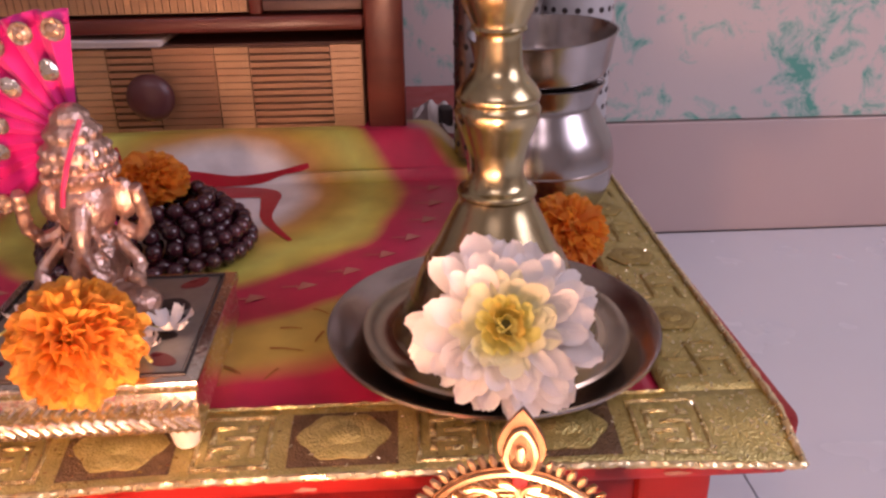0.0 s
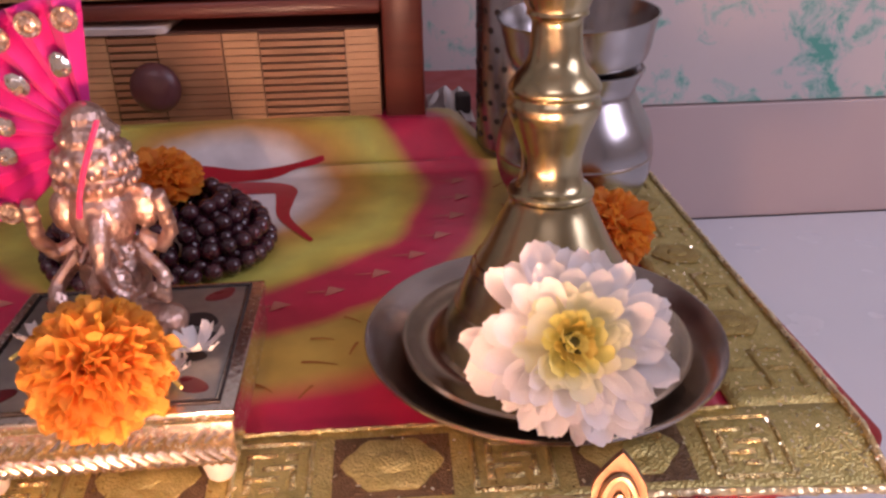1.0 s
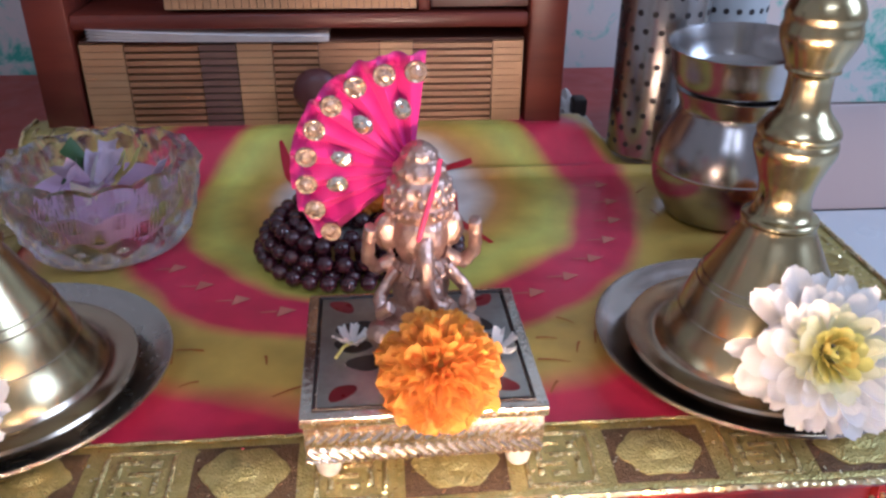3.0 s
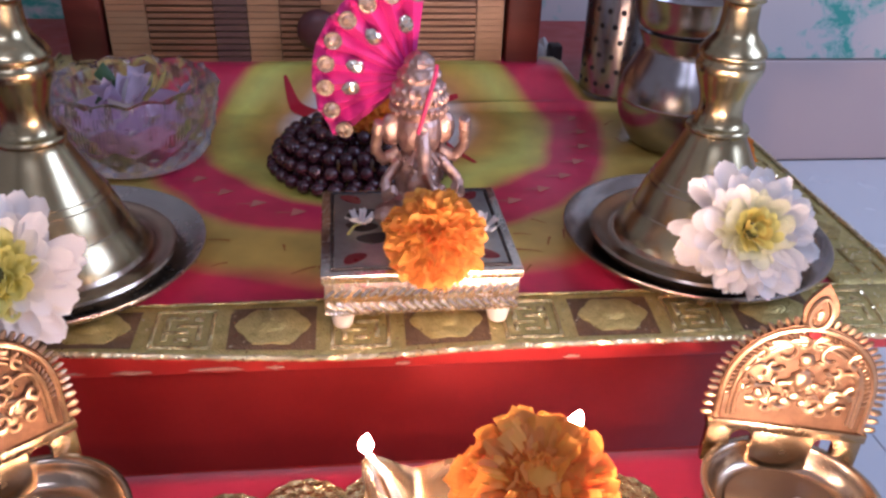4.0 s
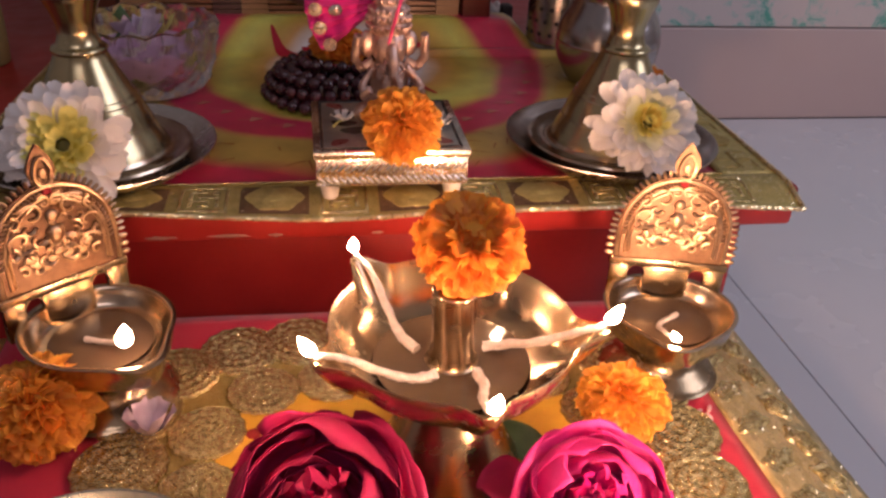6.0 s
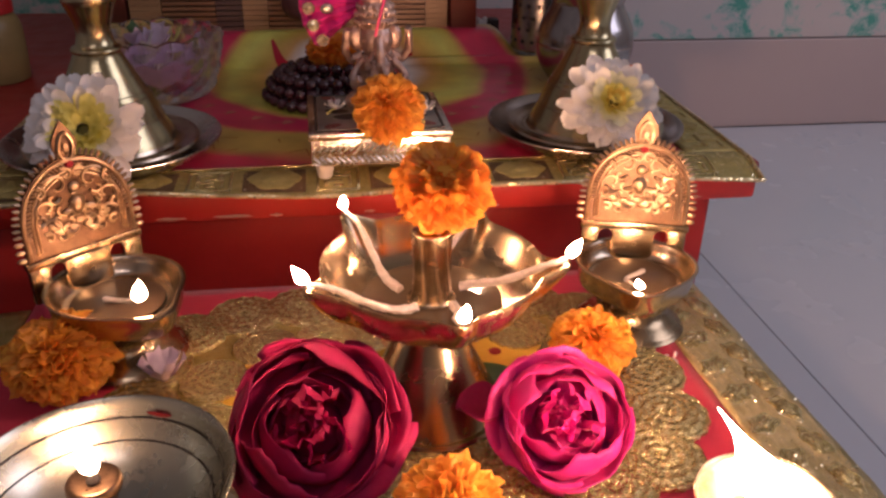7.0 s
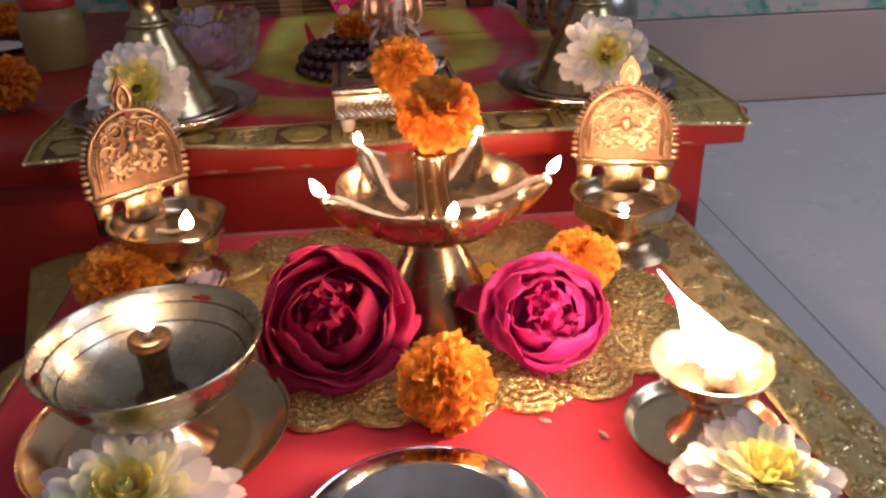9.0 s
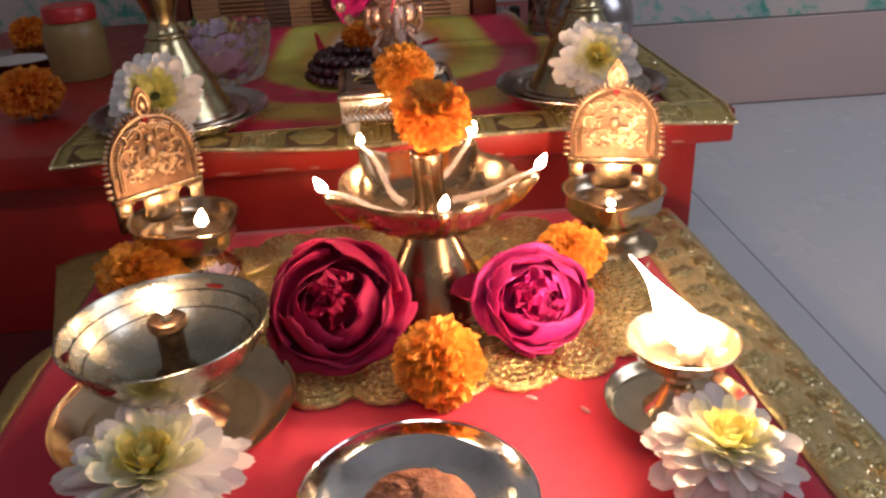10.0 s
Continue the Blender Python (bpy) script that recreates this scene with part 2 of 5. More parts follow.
nt.links.new(col, p.inputs["Base Color"])
p.inputs["Roughness"].default_value = 0.6
bp = add(nt, "ShaderNodeBump", Strength=0.15, Distance=0.002)
nt.links.new(n3.outputs[0], bp.inputs["Height"])
nt.links.new(bp.outputs[0], p.inputs["Normal"])
SPONGED = m

# printed mat: glowing rings of white, lime, crimson and ochre round one point, streaked
m, nt, p = nodes_of("printed_mat")
co = nt.nodes.new("ShaderNodeTexCoord")
mp = nt.nodes.new("ShaderNodeMapping")
mp.inputs["Location"].default_value = (0.155, -0.580, -0.211)
nt.links.new(co.outputs["Object"], mp.inputs[0])
ln = nt.nodes.new("ShaderNodeVectorMath")
ln.operation = "LENGTH"
nt.links.new(mp.outputs[0], ln.inputs[0])
wob = add(nt, "ShaderNodeTexNoise", Scale=11.0, Detail=2.0)
nt.links.new(co.outputs["Object"], wob.inputs[0])
ma = nt.nodes.new("ShaderNodeMath")
ma.operation = "MULTIPLY_ADD"
nt.links.new(wob.outputs[0], ma.inputs[0])
ma.inputs[1].default_value = 0.035
nt.links.new(ln.outputs["Value"], ma.inputs[2])
mr = add(nt, "ShaderNodeMapRange", From_Min=0.0175, From_Max=0.4175, To_Min=0.0, To_Max=1.0)
nt.links.new(ma.outputs[0], mr.inputs[0])
RED_P, OCHRE_P = (0.60, 0.028, 0.085), (0.60, 0.43, 0.09)
col = ramp(nt, mr.outputs[0], [(0.0, (0.70, 0.70, 0.76)), (0.17, (0.72, 0.69, 0.66)), (0.225, (0.58, 0.30, 0.08)), (0.265, (0.52, 0.36, 0.06)),
                               (0.32, (0.62, 0.63, 0.13)), (0.355, (0.60, 0.52, 0.09)), (0.385, RED_P), (0.475, RED_P), (0.505, OCHRE_P),
                               (0.60, OCHRE_P), (0.66, RED_P), (1.0, (0.42, 0.012, 0.04))])
st = add(nt, "ShaderNodeTexNoise", Scale=34.0, Detail=3.0)
nt.links.new(co.outputs["Object"], st.inputs[0])
hs = nt.nodes.new("ShaderNodeHueSaturation")
mr2 = add(nt, "ShaderNodeMapRange", From_Min=0.3, From_Max=0.7, To_Min=0.80, To_Max=1.12)
nt.links.new(st.outputs[0], mr2.inputs[0])
nt.links.new(mr2.outputs[0], hs.inputs["Value"])
nt.links.new(col, hs.inputs["Color"])
nt.links.new(hs.outputs[0], p.inputs["Base Color"])
p.inputs["Roughness"].default_value = 0.36
p.inputs["Coat Weight"].default_value = 0.45
p.inputs["Coat Roughness"].default_value = 0.30
PRINT = m

# ---------------------------------------------------------------- mesh tools
TAU = 2 * math.pi


def mesh_object(name, bm, material, smooth=True):
    bmesh.ops.recalc_face_normals(bm, faces=bm.faces[:])
    me = bpy.data.meshes.new(name)
    bm.to_mesh(me)
    bm.free()
    if smooth:
        me.shade_smooth()
        me.set_sharp_from_angle(angle=radians(40))
    me.materials.append(material)
    return new(name, me)


def part(name, bm, material, parent, label="", smooth=True):
    ob = mesh_object(name, bm, material, smooth)
    ob.parent = parent
    if label:
        tagged(ob, label)
    return ob


def piece(name, mesh, parent, m):
    ob = new(name, mesh)
    ob.parent = parent
    ob.matrix_basis = m
    return ob


def thing(name, label, category, m=Matrix(), group=""):
    ob = new(name)
    ob.empty_display_size = 0.02
    ob.matrix_world = m
    return tagged(ob, label, category, group)


def setting(name, bm, material, label="", smooth=False):
    return tagged(mesh_object(name, bm, material, smooth), label, "", "", "structure")


def lathe(profile, seg=48, bm=None, shape=None):
    """Turns (radius, height) pairs round z; shape(angle, r, z) may pull a point to another (r, z)."""
    bm = bm or bmesh.new()
    rings = []
    for r, z in profile:
        if r < 1e-6:
            rings.append([bm.verts.new((0, 0, z))])
            continue
        ring = []
        for i in range(seg):
            a = TAU * i / seg
            rr, zz = shape(a, r, z) if shape else (r, z)
            ring.append(bm.verts.new((rr * math.cos(a), rr * math.sin(a), zz)))
        rings.append(ring)
    for a, b in zip(rings, rings[1:]):
        if len(a) == 1 and len(b) == 1:
            continue
        for i in range(seg):
            j = (i + 1) % seg
            if len(a) == 1:
                bm.faces.new((a[0], b[i], b[j]))
            elif len(b) == 1:
                bm.faces.new((a[i], a[j], b[0]))
            else:
                bm.faces.new((a[i], a[j], b[j], b[i]))
    return bm


def smooth_profile(points, n=5):
    """A rounder profile through the given points (Catmull-Rom)."""
    out = []
    P = [Vector(q) for q in points]
    for i in range(len(P) - 1):
        p0, p1, p2, p3 = P[max(i - 1, 0)], P[i], P[i + 1], P[min(i + 2, len(P) - 1)]
        for k in range(n):
            t = k / n
            q = 0.5 * (2 * p1 + (p2 - p0) * t + (2 * p0 - 5 * p1 + 4 * p2 - p3) * t * t + (3 * p1 - p0 - 3 * p2 + p3) * t ** 3)
            out.append((max(q[0], 0.0), *q[1:]))
    out.append(tuple(P[-1]))
    return out


def box(x0, x1, y0, y1, z0, z1, bevel=0.0, bm=None, seg=2):
    own = bmesh.new()
    bmesh.ops.create_cube(own, size=1)
    for v in own.verts:
        v.co = ((x0 + x1) / 2 + v.co.x * (x1 - x0), (y0 + y1) / 2 + v.co.y * (y1 - y0), (z0 + z1) / 2 + v.co.z * (z1 - z0))
    if bevel:
        bmesh.ops.bevel(own, geom=own.edges[:], offset=bevel, segments=seg, affect="EDGES", profile=0.5)
    if bm is None:
        return own
    me = bpy.data.meshes.new("tmp")
    own.to_mesh(me)
    own.free()
    bm.from_mesh(me)
    bpy.data.meshes.remove(me)
    return bm


def tube(points, r, seg=8, bm=None, taper=None, closed=False):
    bm = bm or bmesh.new()
    P = [Vector(q) for q in points]
    n = len(P)
    rings = []
    side = None
    for i, q in enumerate(P):
        d = (P[(i + 1) % n] - P[i - 1]) if closed else (P[min(i + 1, n - 1)] - P[max(i - 1, 0)])
        d.normalize()
        if side is None:
            side = d.orthogonal().normalized()
        side = (side - d * side.dot(d)).normalized()
        up = d.cross(side)
        rad = r * (taper(i / (n - 1)) if taper else 1)
        rings.append([bm.verts.new(q + side * rad * math.cos(TAU * k / seg) + up * rad * math.sin(TAU * k / seg)) for k in range(seg)])
    pairs = list(zip(rings, rings[1:]))
    if closed:
        pairs.append((rings[-1], rings[0]))
    for a, b in pairs:
        for k in range(seg):
            bm.faces.new((a[k], a[(k + 1) % seg], b[(k + 1) % seg], b[k]))
    if not closed:
        bm.faces.new(rings[0][::-1])
        bm.faces.new(rings[-1])
    return bm


def sheet(fn, nu, nv, bm=None):
    """A surface fn(u, v) over the unit square."""
    bm = bm or bmesh.new()
    g = [[bm.verts.new(fn(i / nu, j / nv)) for j in range(nv + 1)] for i in range(nu + 1)]
    for i in range(nu):
        for j in range(nv):
            bm.faces.new((g[i][j], g[i + 1][j], g[i + 1][j + 1], g[i][j + 1]))
    return bm


def thicken(ob, t, offset=-1.0):
    s = ob.modifiers.new("thickness", "SOLIDIFY")
    s.thickness, s.offset = t, offset
    return ob


def ball(bm, c, r, s=(1, 1, 1), rot=None, sub=2):
    m = Matrix.Translation(c) @ (rot.to_4x4() if rot else Matrix()) @ Matrix.Diagonal((r * s[0], r * s[1], r * s[2], 1))
    bmesh.ops.create_icosphere(bm, subdivisions=sub, radius=1, matrix=m)
    return bm


def prism(outline, z0, z1, bm=None):
    """A flat outline in x, y drawn out from z0 to z1."""
    bm = bm or bmesh.new()
    lo = [bm.verts.new((x, y, z0)) for x, y in outline]
    hi = [bm.verts.new((x, y, z1)) for x, y in outline]
    n = len(outline)
    bm.faces.new(lo[::-1])
    bm.faces.new(hi)
    for i in range(n):
        bm.faces.new((lo[i], lo[(i + 1) % n], hi[(i + 1) % n], hi[i]))
    return bm


# ---------------------------------------------------------------- room
UP, LOW = 0.211, 0.135          # tops of the rear table and of the front platform
BACK, SKIRT_TOP = 0.978, 0.152

setting("ground_slab", box(-2.1, 1.9, -2.1, 1.3, -0.06, -0.004), GROUT, "dark joints under the floor tiles")
floor = setting("floor", box(-2.1, 1.9, -2.1, 1.3, -0.09, -0.062), GROUT, "pale glossy tiled floor")
setting("wall_back", box(-2.1, 1.9, BACK, BACK + 0.15, SKIRT_TOP, 2.6), SPONGED, "pale wall with torn teal sponge-painted dabs")
setting("skirting", box(-2.1, 1.9, BACK - 0.006, BACK + 0.15, 0.0, SKIRT_TOP - 0.002, 0.0015), SKIRT, "pinkish cream tiled skirting along the wall")
setting("wall_left", box(-2.25, -2.1, -2.1, BACK + 0.15, 0, 2.6), PLAIN_WALL, "plain cream wall")
setting("wall_behind", box(-2.25, 2.05, -2.25, -2.1, 0, 2.6), PLAIN_WALL, "plain cream wall")
bm = box(1.9, 2.05, -2.1, -0.85, 0, 2.6)
box(1.9, 2.05, 0.15, BACK + 0.15, 0, 2.6, 0, bm)
box(1.9, 2.05, -0.85, 0.15, 0, 0.9, 0, bm)
box(1.9, 2.05, -0.85, 0.15, 2.0, 2.6, 0, bm)
setting("wall_right", bm, PLAIN_WALL, "plain cream wall with a window opening")
setting("ceiling", box(-2.25, 2.05, -2.25, BACK + 0.15, 2.6, 2.7), CEILING, "white painted ceiling")

# ---------------------------------------------------------------- rear table and its mat
table = thing("low_table", "long low red-painted wooden puja table against the wall", "table")
top_bm = prism([(-0.80, 0.290), (0.174, 0.290), (0.154, 0.955), (-0.80, 0.955)], 0.176, 0.2095)
bmesh.ops.bevel(top_bm, geom=top_bm.edges[:], offset=0.004, segments=2, affect="EDGES", profile=0.5)
part("tabletop", top_bm, RED_PAINT, table)
part("front_panel", box(-0.72, 0.112, 0.322, 0.340, 0.012, 0.176, 0.002), RED_PAINT, table)
for x in (0.112, -0.76):
    for y in (0.318, 0.89):
        part("leg", box(x, x + 0.038, y, y + 0.04, 0.0, 0.176, 0.003), RED_PAINT, table)

CHIP = surface("bare_wood_chip", (0.52, 0.30, 0.24), (0.40, 0.18, 0.14), rough=0.7, scale=300)
rnd = random.Random(2)
for cx, cw in ((-0.335, 0.016), (-0.300, 0.022), (-0.255, 0.030), (-0.222, 0.010), (-0.05, 0.012), (0.120, 0.014), (-0.150, 0.008)):
    pts = [(cx + cw * 0.5 * math.cos(TAU * i / 12) * rnd.uniform(0.6, 1.2), 0.1805 + 0.0011 * math.sin(TAU * i / 12) * rnd.uniform(0.5, 1.5)) for i in range(12)]
    bm = prism(pts, -0.0002, 0.0004)
    bmesh.ops.transform(bm, matrix=Matrix(((1, 0, 0, 0), (0, 0, -1, 0.2899), (0, 1, 0, 0), (0, 0, 0, 1))), verts=bm.verts[:])
    part("paint_chip", bm, CHIP, table, "bare chipped paint", False)

MX0, MX1, MY0, MY1 = -0.446, 0.1635, 0.264, 0.690


def mat_height(x, y):
    z = UP
    if y > 0.615:
        k = min(1.0, (y - 0.615) / 0.05)
        z += 0.030 * k * k * (3 - 2 * k) * (1 - math.exp(-((x - 0.090) / 0.055) ** 6))
    z += 0.0060 * math.exp(-((y - 0.622 - 0.02 * max(0, x)) / 0.0040) ** 2) * (0.5 + 0.5 * math.tanh((x + 0.10) * 40))
    if y < 0.292:
        k = (0.292 - y) / 0.03
        z -= 0.004 * k
        z += 0.005 * k * math.exp(-((x + 0.33) / 0.05) ** 2) - 0.004 * k * math.exp(-((x + 0.18) / 0.06) ** 2)
        z -= 0.006 * k * max(0.0, (x - 0.08) / 0.09) + 0.004 * k * max(0.0, (-0.36 - x) / 0.09)
    z += 0.0012 * noise.noise((x * 9, y * 9, 0.3)) if y > 0.3 else 0
    return z


def mat_strip(x0, x1, y0, y1, lift, nu, nv):
    return sheet(lambda u, v: (x0 + (x1 - x0) * u, y0 + (y1 - y0) * v, mat_height(x0 + (x1 - x0) * u, y0 + (y1 - y0) * v) + lift), nu, nv)


mat = thing("prayer_mat", "printed red and lime prayer mat with a woven gold border", "mat")
thicken(part("printed_sheet", mat_strip(MX0 + 0.045, MX1 - 0.048, MY0 + 0.044, MY1, 0.0, 60, 150), PRINT, mat), 0.001)
thicken(part("gold_border", mat_strip(MX0, MX1, MY0, MY0 + 0.0445, 0.0012, 80, 8), GOLD_CLOTH, mat), 0.0012)
for x0, x1 in ((MX0, MX0 + 0.0455), (MX1 - 0.0485, MX1)):
    thicken(part("gold_border", mat_strip(x0, x1, MY0 + 0.0446, MY1, 0.0012, 6, 50), GOLD_CLOTH, mat), 0.0012)


def braid(x0, y0, x1, y1, n, r):
    pts = []
    for i in range(n + 1):
        x, y = x0 + (x1 - x0) * i / n, y0 + (y1 - y0) * i / n
        pts.append((x, y, mat_height(x, y) + 0.0018))
    bm = tube(pts, r, 6)
    for v in bm.verts:
        v.co += Vector((noise.noise(v.co * 700), noise.noise(v.co * 700 + Vector((5, 0, 0))), noise.noise(v.co * 700 + Vector((0, 7, 0))))) * r * 0.5
    return bm


part("braid_edge", braid(MX0, MY0, MX1, MY0, 220, 0.0016), GOLD_SPARKLE, mat, "sparkling gold braid")
part("braid_edge", braid(MX1, MY0, MX1, MY1, 160, 0.0016), GOLD_SPARKLE, mat, "sparkling gold braid")
part("braid_edge", braid(MX0, MY0, MX0, MY1, 160, 0.0016), GOLD_SPARKLE, mat, "sparkling gold braid")
part("inner_braid", braid(MX0 + 0.045, MY0 + 0.044, MX1 - 0.048, MY0 + 0.044, 200, 0.0011), GOLD_THREAD, mat)


def strokes(width, lines, lift=0.0006):
    """Flat printed strokes on the mat: lines of points with a width that tapers to the end."""
    bm = bmesh.new()
    for pts, w0, w1 in lines:
        P = [Vector((*q, 0)) for q in smooth_profile([(a + 10, b) for a, b in pts], 6)]
        rows = []
        for i, q in enumerate(P):
            d = (P[min(i + 1, len(P) - 1)] - P[max(i - 1, 0)]).normalized()
            s = Vector((-d.y, d.x, 0))
            k = i / (len(P) - 1)
            w = width * (w0 + (w1 - w0) * k)
            row = []
            for e in (-1, 1):
                c = q + s * w * e
                x, y = c.x - 10, c.y
                row.append(bm.verts.new((x, y, mat_height(x, y) + lift)))
            rows.append(row)
        for a, b in zip(rows, rows[1:]):
            bm.faces.new((a[0], a[1], b[1], b[0]))
    return bm


RED_INK = surface("red_print", (0.46, 0.012, 0.03), (0.40, 0.01, 0.025), rough=0.33)
part("printed_sign", strokes(0.0125, [
    ([(-0.205, 0.617), (-0.175, 0.621), (-0.140, 0.619), (-0.110, 0.624), (-0.080, 0.633)], 1.0, 0.15),
    ([(-0.180, 0.592), (-0.150, 0.597), (-0.120, 0.597), (-0.106, 0.590), (-0.104, 0.570), (-0.101, 0.540), (-0.080, 0.502)], 1.25, 0.12),
    ([(-0.213, 0.612), (-0.228, 0.625), (-0.238, 0.650)], 0.8, 0.1)]), RED_INK, mat, "printed red sign")

# pale arrows printed round the crimson ring
ARROW = surface("pale_print", (0.56, 0.22, 0.16), (0.50, 0.15, 0.11), rough=0.4)
for i in range(19):
    a = radians(-186 + i * 10.6)
    c = Vector((-0.155 + 0.172 * math.cos(a), 0.580 + 0.172 * math.sin(a)))
    if c.y > 0.66:
        continue
    bm = bmesh.new()
    for outline in ([(-0.001, -0.0062), (0.0105, 0.0008), (0.0005, 0.0056)], [(-0.011, -0.0009), (-0.001, -0.0010), (-0.001, 0.0006), (-0.011, 0.0)]):
        bm.faces.new([bm.verts.new((c.x + x, c.y + y, mat_height(c.x + x, c.y + y) + 0.0008)) for x, y in outline])
    part("printed_arrow", bm, ARROW, mat, "", False)


# short reddish dashes printed over the ochre ring
DASH = surface("russet_print", (0.42, 0.16, 0.03), (0.36, 0.10, 0.03), rough=0.4)
rnd = random.Random(12)
for i in range(46):
    a = radians(rnd.uniform(-200, 20))
    q = rnd.uniform(0.205, 0.262)
    x, y = -0.155 + q * math.cos(a), 0.580 + q * math.sin(a)
    if not (MX0 + 0.06 < x < MX1 - 0.06 and MY0 + 0.052 < y < 0.66):
        continue
    t = a + rnd.choice((-0.9, 0.5, 0.9)) + rnd.uniform(-0.3, 0.3)
    d = rnd.uniform(0.004, 0.009)
    part("printed_dash", strokes(0.0009, [([(x - d * math.cos(t), y - d * math.sin(t)), (x, y + 0.001), (x + d * math.cos(t), y + d * math.sin(t))], 1.0, 0.4)], 0.0008), DASH, mat, "", False)


def motif_bars(bars, c, s, thick=0.0007):
    """Raised woven bars (x0, x1, y0, y1 in units of s) on the border round c."""
    bm = bmesh.new()
    for x0, x1, y0, y1 in bars:
        wx, wy = (x1 - x0) * s, (y1 - y0) * s

        def lay(u, v):
            x, y = c[0] + x0 * s + wx * u, c[1] + y0 * s + wy * v
            edge = min(u, 1 - u, v, 1 - v) < 1e-6
            return x, y, mat_height(x, y) + (0.0013 if edge else 0.0016 + thick)
        sheet(lay, max(3, int(wx / 0.003)), max(3, int(wy / 0.003)), bm)
    return bm


FRET = [(-0.12, 0.12, -1, 1), (-1, -0.12, -0.12, 0.12), (0.12, 1, -0.12, 0.12), (0.12, 1, 0.8, 1), (-1, -0.12, -1, -0.8), (0.8, 1, -1, -0.12), (-1, -0.8, 0.12, 1)]


FRET_BLOCK = [(-1, 1, 0.84, 1), (-1, 1, -1, -0.84), (-1, -0.84, -0.84, 0.84), (0.84, 1, -0.84, 0.84), (-0.64, 0.10, 0.42, 0.58), (0.30, 0.62, 0.30, 0.58), (-0.64, -0.44, -0.10, 0.42),
              (-0.24, 0.62, 0.02, 0.18), (0.44, 0.62, -0.58, 0.02), (-0.64, 0.20, -0.30, -0.14), (-0.64, -0.44, -0.62, -0.30), (-0.24, 0.24, -0.62, -0.46)]


def rosette(c, s, long=1.0):
    bm = lathe([(0.0, 0.0016), (s * 0.35, 0.0014), (s * 0.42, 0.0006), (s * 0.75, 0.0012), (s, 0.0002), (s, -0.0006)], 24, None,
               lambda a, r, zz: (r * (1 + 0.08 * math.cos(6 * a) * (r > s * 0.5) + 0.05 * math.cos(2 * a)), zz))
    for v in bm.verts:
        x, y = c[0] + v.co.x * long, c[1] + v.co.y
        v.co = (x, y, mat_height(x, y) + 0.0022 + v.co.z)
    return bm


k = 0
x = MX0 + 0.035
while x < MX1 - 0.03:
    c = (x, MY0 + 0.0225)
    if k % 2 == 0:
        part("border_square", motif_bars([(-1.42, 1.42, -1, 1)], c, 0.0165, 0.0002), BORDER_BROWN, mat, "", False)
        part("border_rosette", rosette(c, 0.0145, 1.25), GOLD_CLOTH, mat)
    else:
        part("border_fret", motif_bars(FRET_BLOCK, c, 0.0165), GOLD_THREAD, mat, "", False)
    x += 0.0475
    k += 1
for side in (MX0 + 0.0225, MX1 - 0.024):
    y = MY0 + 0.072
    k = 1
    while y < MY1 - 0.02:
        if k % 2:
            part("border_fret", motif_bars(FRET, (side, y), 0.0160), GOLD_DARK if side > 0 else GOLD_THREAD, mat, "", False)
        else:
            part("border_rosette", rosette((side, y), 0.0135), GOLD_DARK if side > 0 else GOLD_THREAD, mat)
        y += 0.040
        k += 1

# ---------------------------------------------------------------- cabinet on the rear table
CF = 0.674
cabinet = thing("shrine_cabinet", "dark rosewood shrine cabinet with slatted bamboo drawer fronts", "cabinet", pose(0, 0, UP))
part("side_post", box(-0.031, 0.001, CF - 0.004, CF + 0.22, 0.0, 0.42, 0.003), WOOD, cabinet)
part("side_post", box(-0.430, -0.397, CF - 0.004, CF + 0.22, 0.0, 0.42, 0.003), WOOD, cabinet)
part("back_panel", box(-0.397, -0.031, CF + 0.20, CF + 0.215, 0.0, 0.42), WOOD, cabinet)
part("base_rail", box(-0.397, -0.031, CF + 0.004, CF + 0.20, 0.0, 0.026, 0.002), WOOD, cabinet)
part("middle_rail", box(-0.397, -0.031, CF - 0.002, CF + 0.20, 0.110, 0.1225, 0.003), WOOD, cabinet)
part("top_board", box(-0.440, 0.011, CF - 0.012, CF + 0.225, 0.42, 0.436, 0.003), WOOD, cabinet)
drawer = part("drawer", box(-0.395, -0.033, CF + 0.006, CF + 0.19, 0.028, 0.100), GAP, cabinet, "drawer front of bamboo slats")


def slat_column(x0, x1, z0, z1, rows, fill, material, parent, upright=False):
    bm = bmesh.new()
    if upright:
        n = max(1, round((x1 - x0) / 0.006))
        for i in range(n):
            a = x0 + (x1 - x0) * i / n
            box(a + 0.0003, a + (x1 - x0) / n - 0.0003, CF - 0.001, CF + 0.006, z0, z1, 0, bm)
    else:
        for i in range(rows):
            a = z0 + (z1 - z0) * i / rows
            box(x0, x1, CF - 0.001 + random.uniform(0, 0.0008), CF + 0.006, a, a + (z1 - z0) / rows * fill, 0, bm)
    return part("slats", bm, material, parent, "", False)


COLS = [(-0.394, -0.359, 0.93, BAMBOO), (-0.359, -0.300, 0.62, BAMBOO_MID), (-0.300, -0.270, 0.80, BAMBOO_DARK), (-0.270, -0.241, 0.90, BAMBOO),
        (-0.241, -0.204, 0.68, BAMBOO_MID), (-0.204, -0.154, 0.92, BAMBOO_MID), (-0.154, -0.126, 0.90, BAMBOO), (-0.126, -0.060, 0.70, BAMBOO_MID), (-0.060, -0.034, 0.95, BAMBOO)]
for x0, x1, fill, material in COLS:
    slat_column(x0 + 0.0004, x1 - 0.0004, 0.029, 0.099, 12, fill, material, drawer)
knob = lathe(smooth_profile([(0.0, 0.024), (0.013, 0.0215), (0.0195, 0.014), (0.014, 0.006), (0.008, 0.0), (0.008, -0.006)], 4), 28)
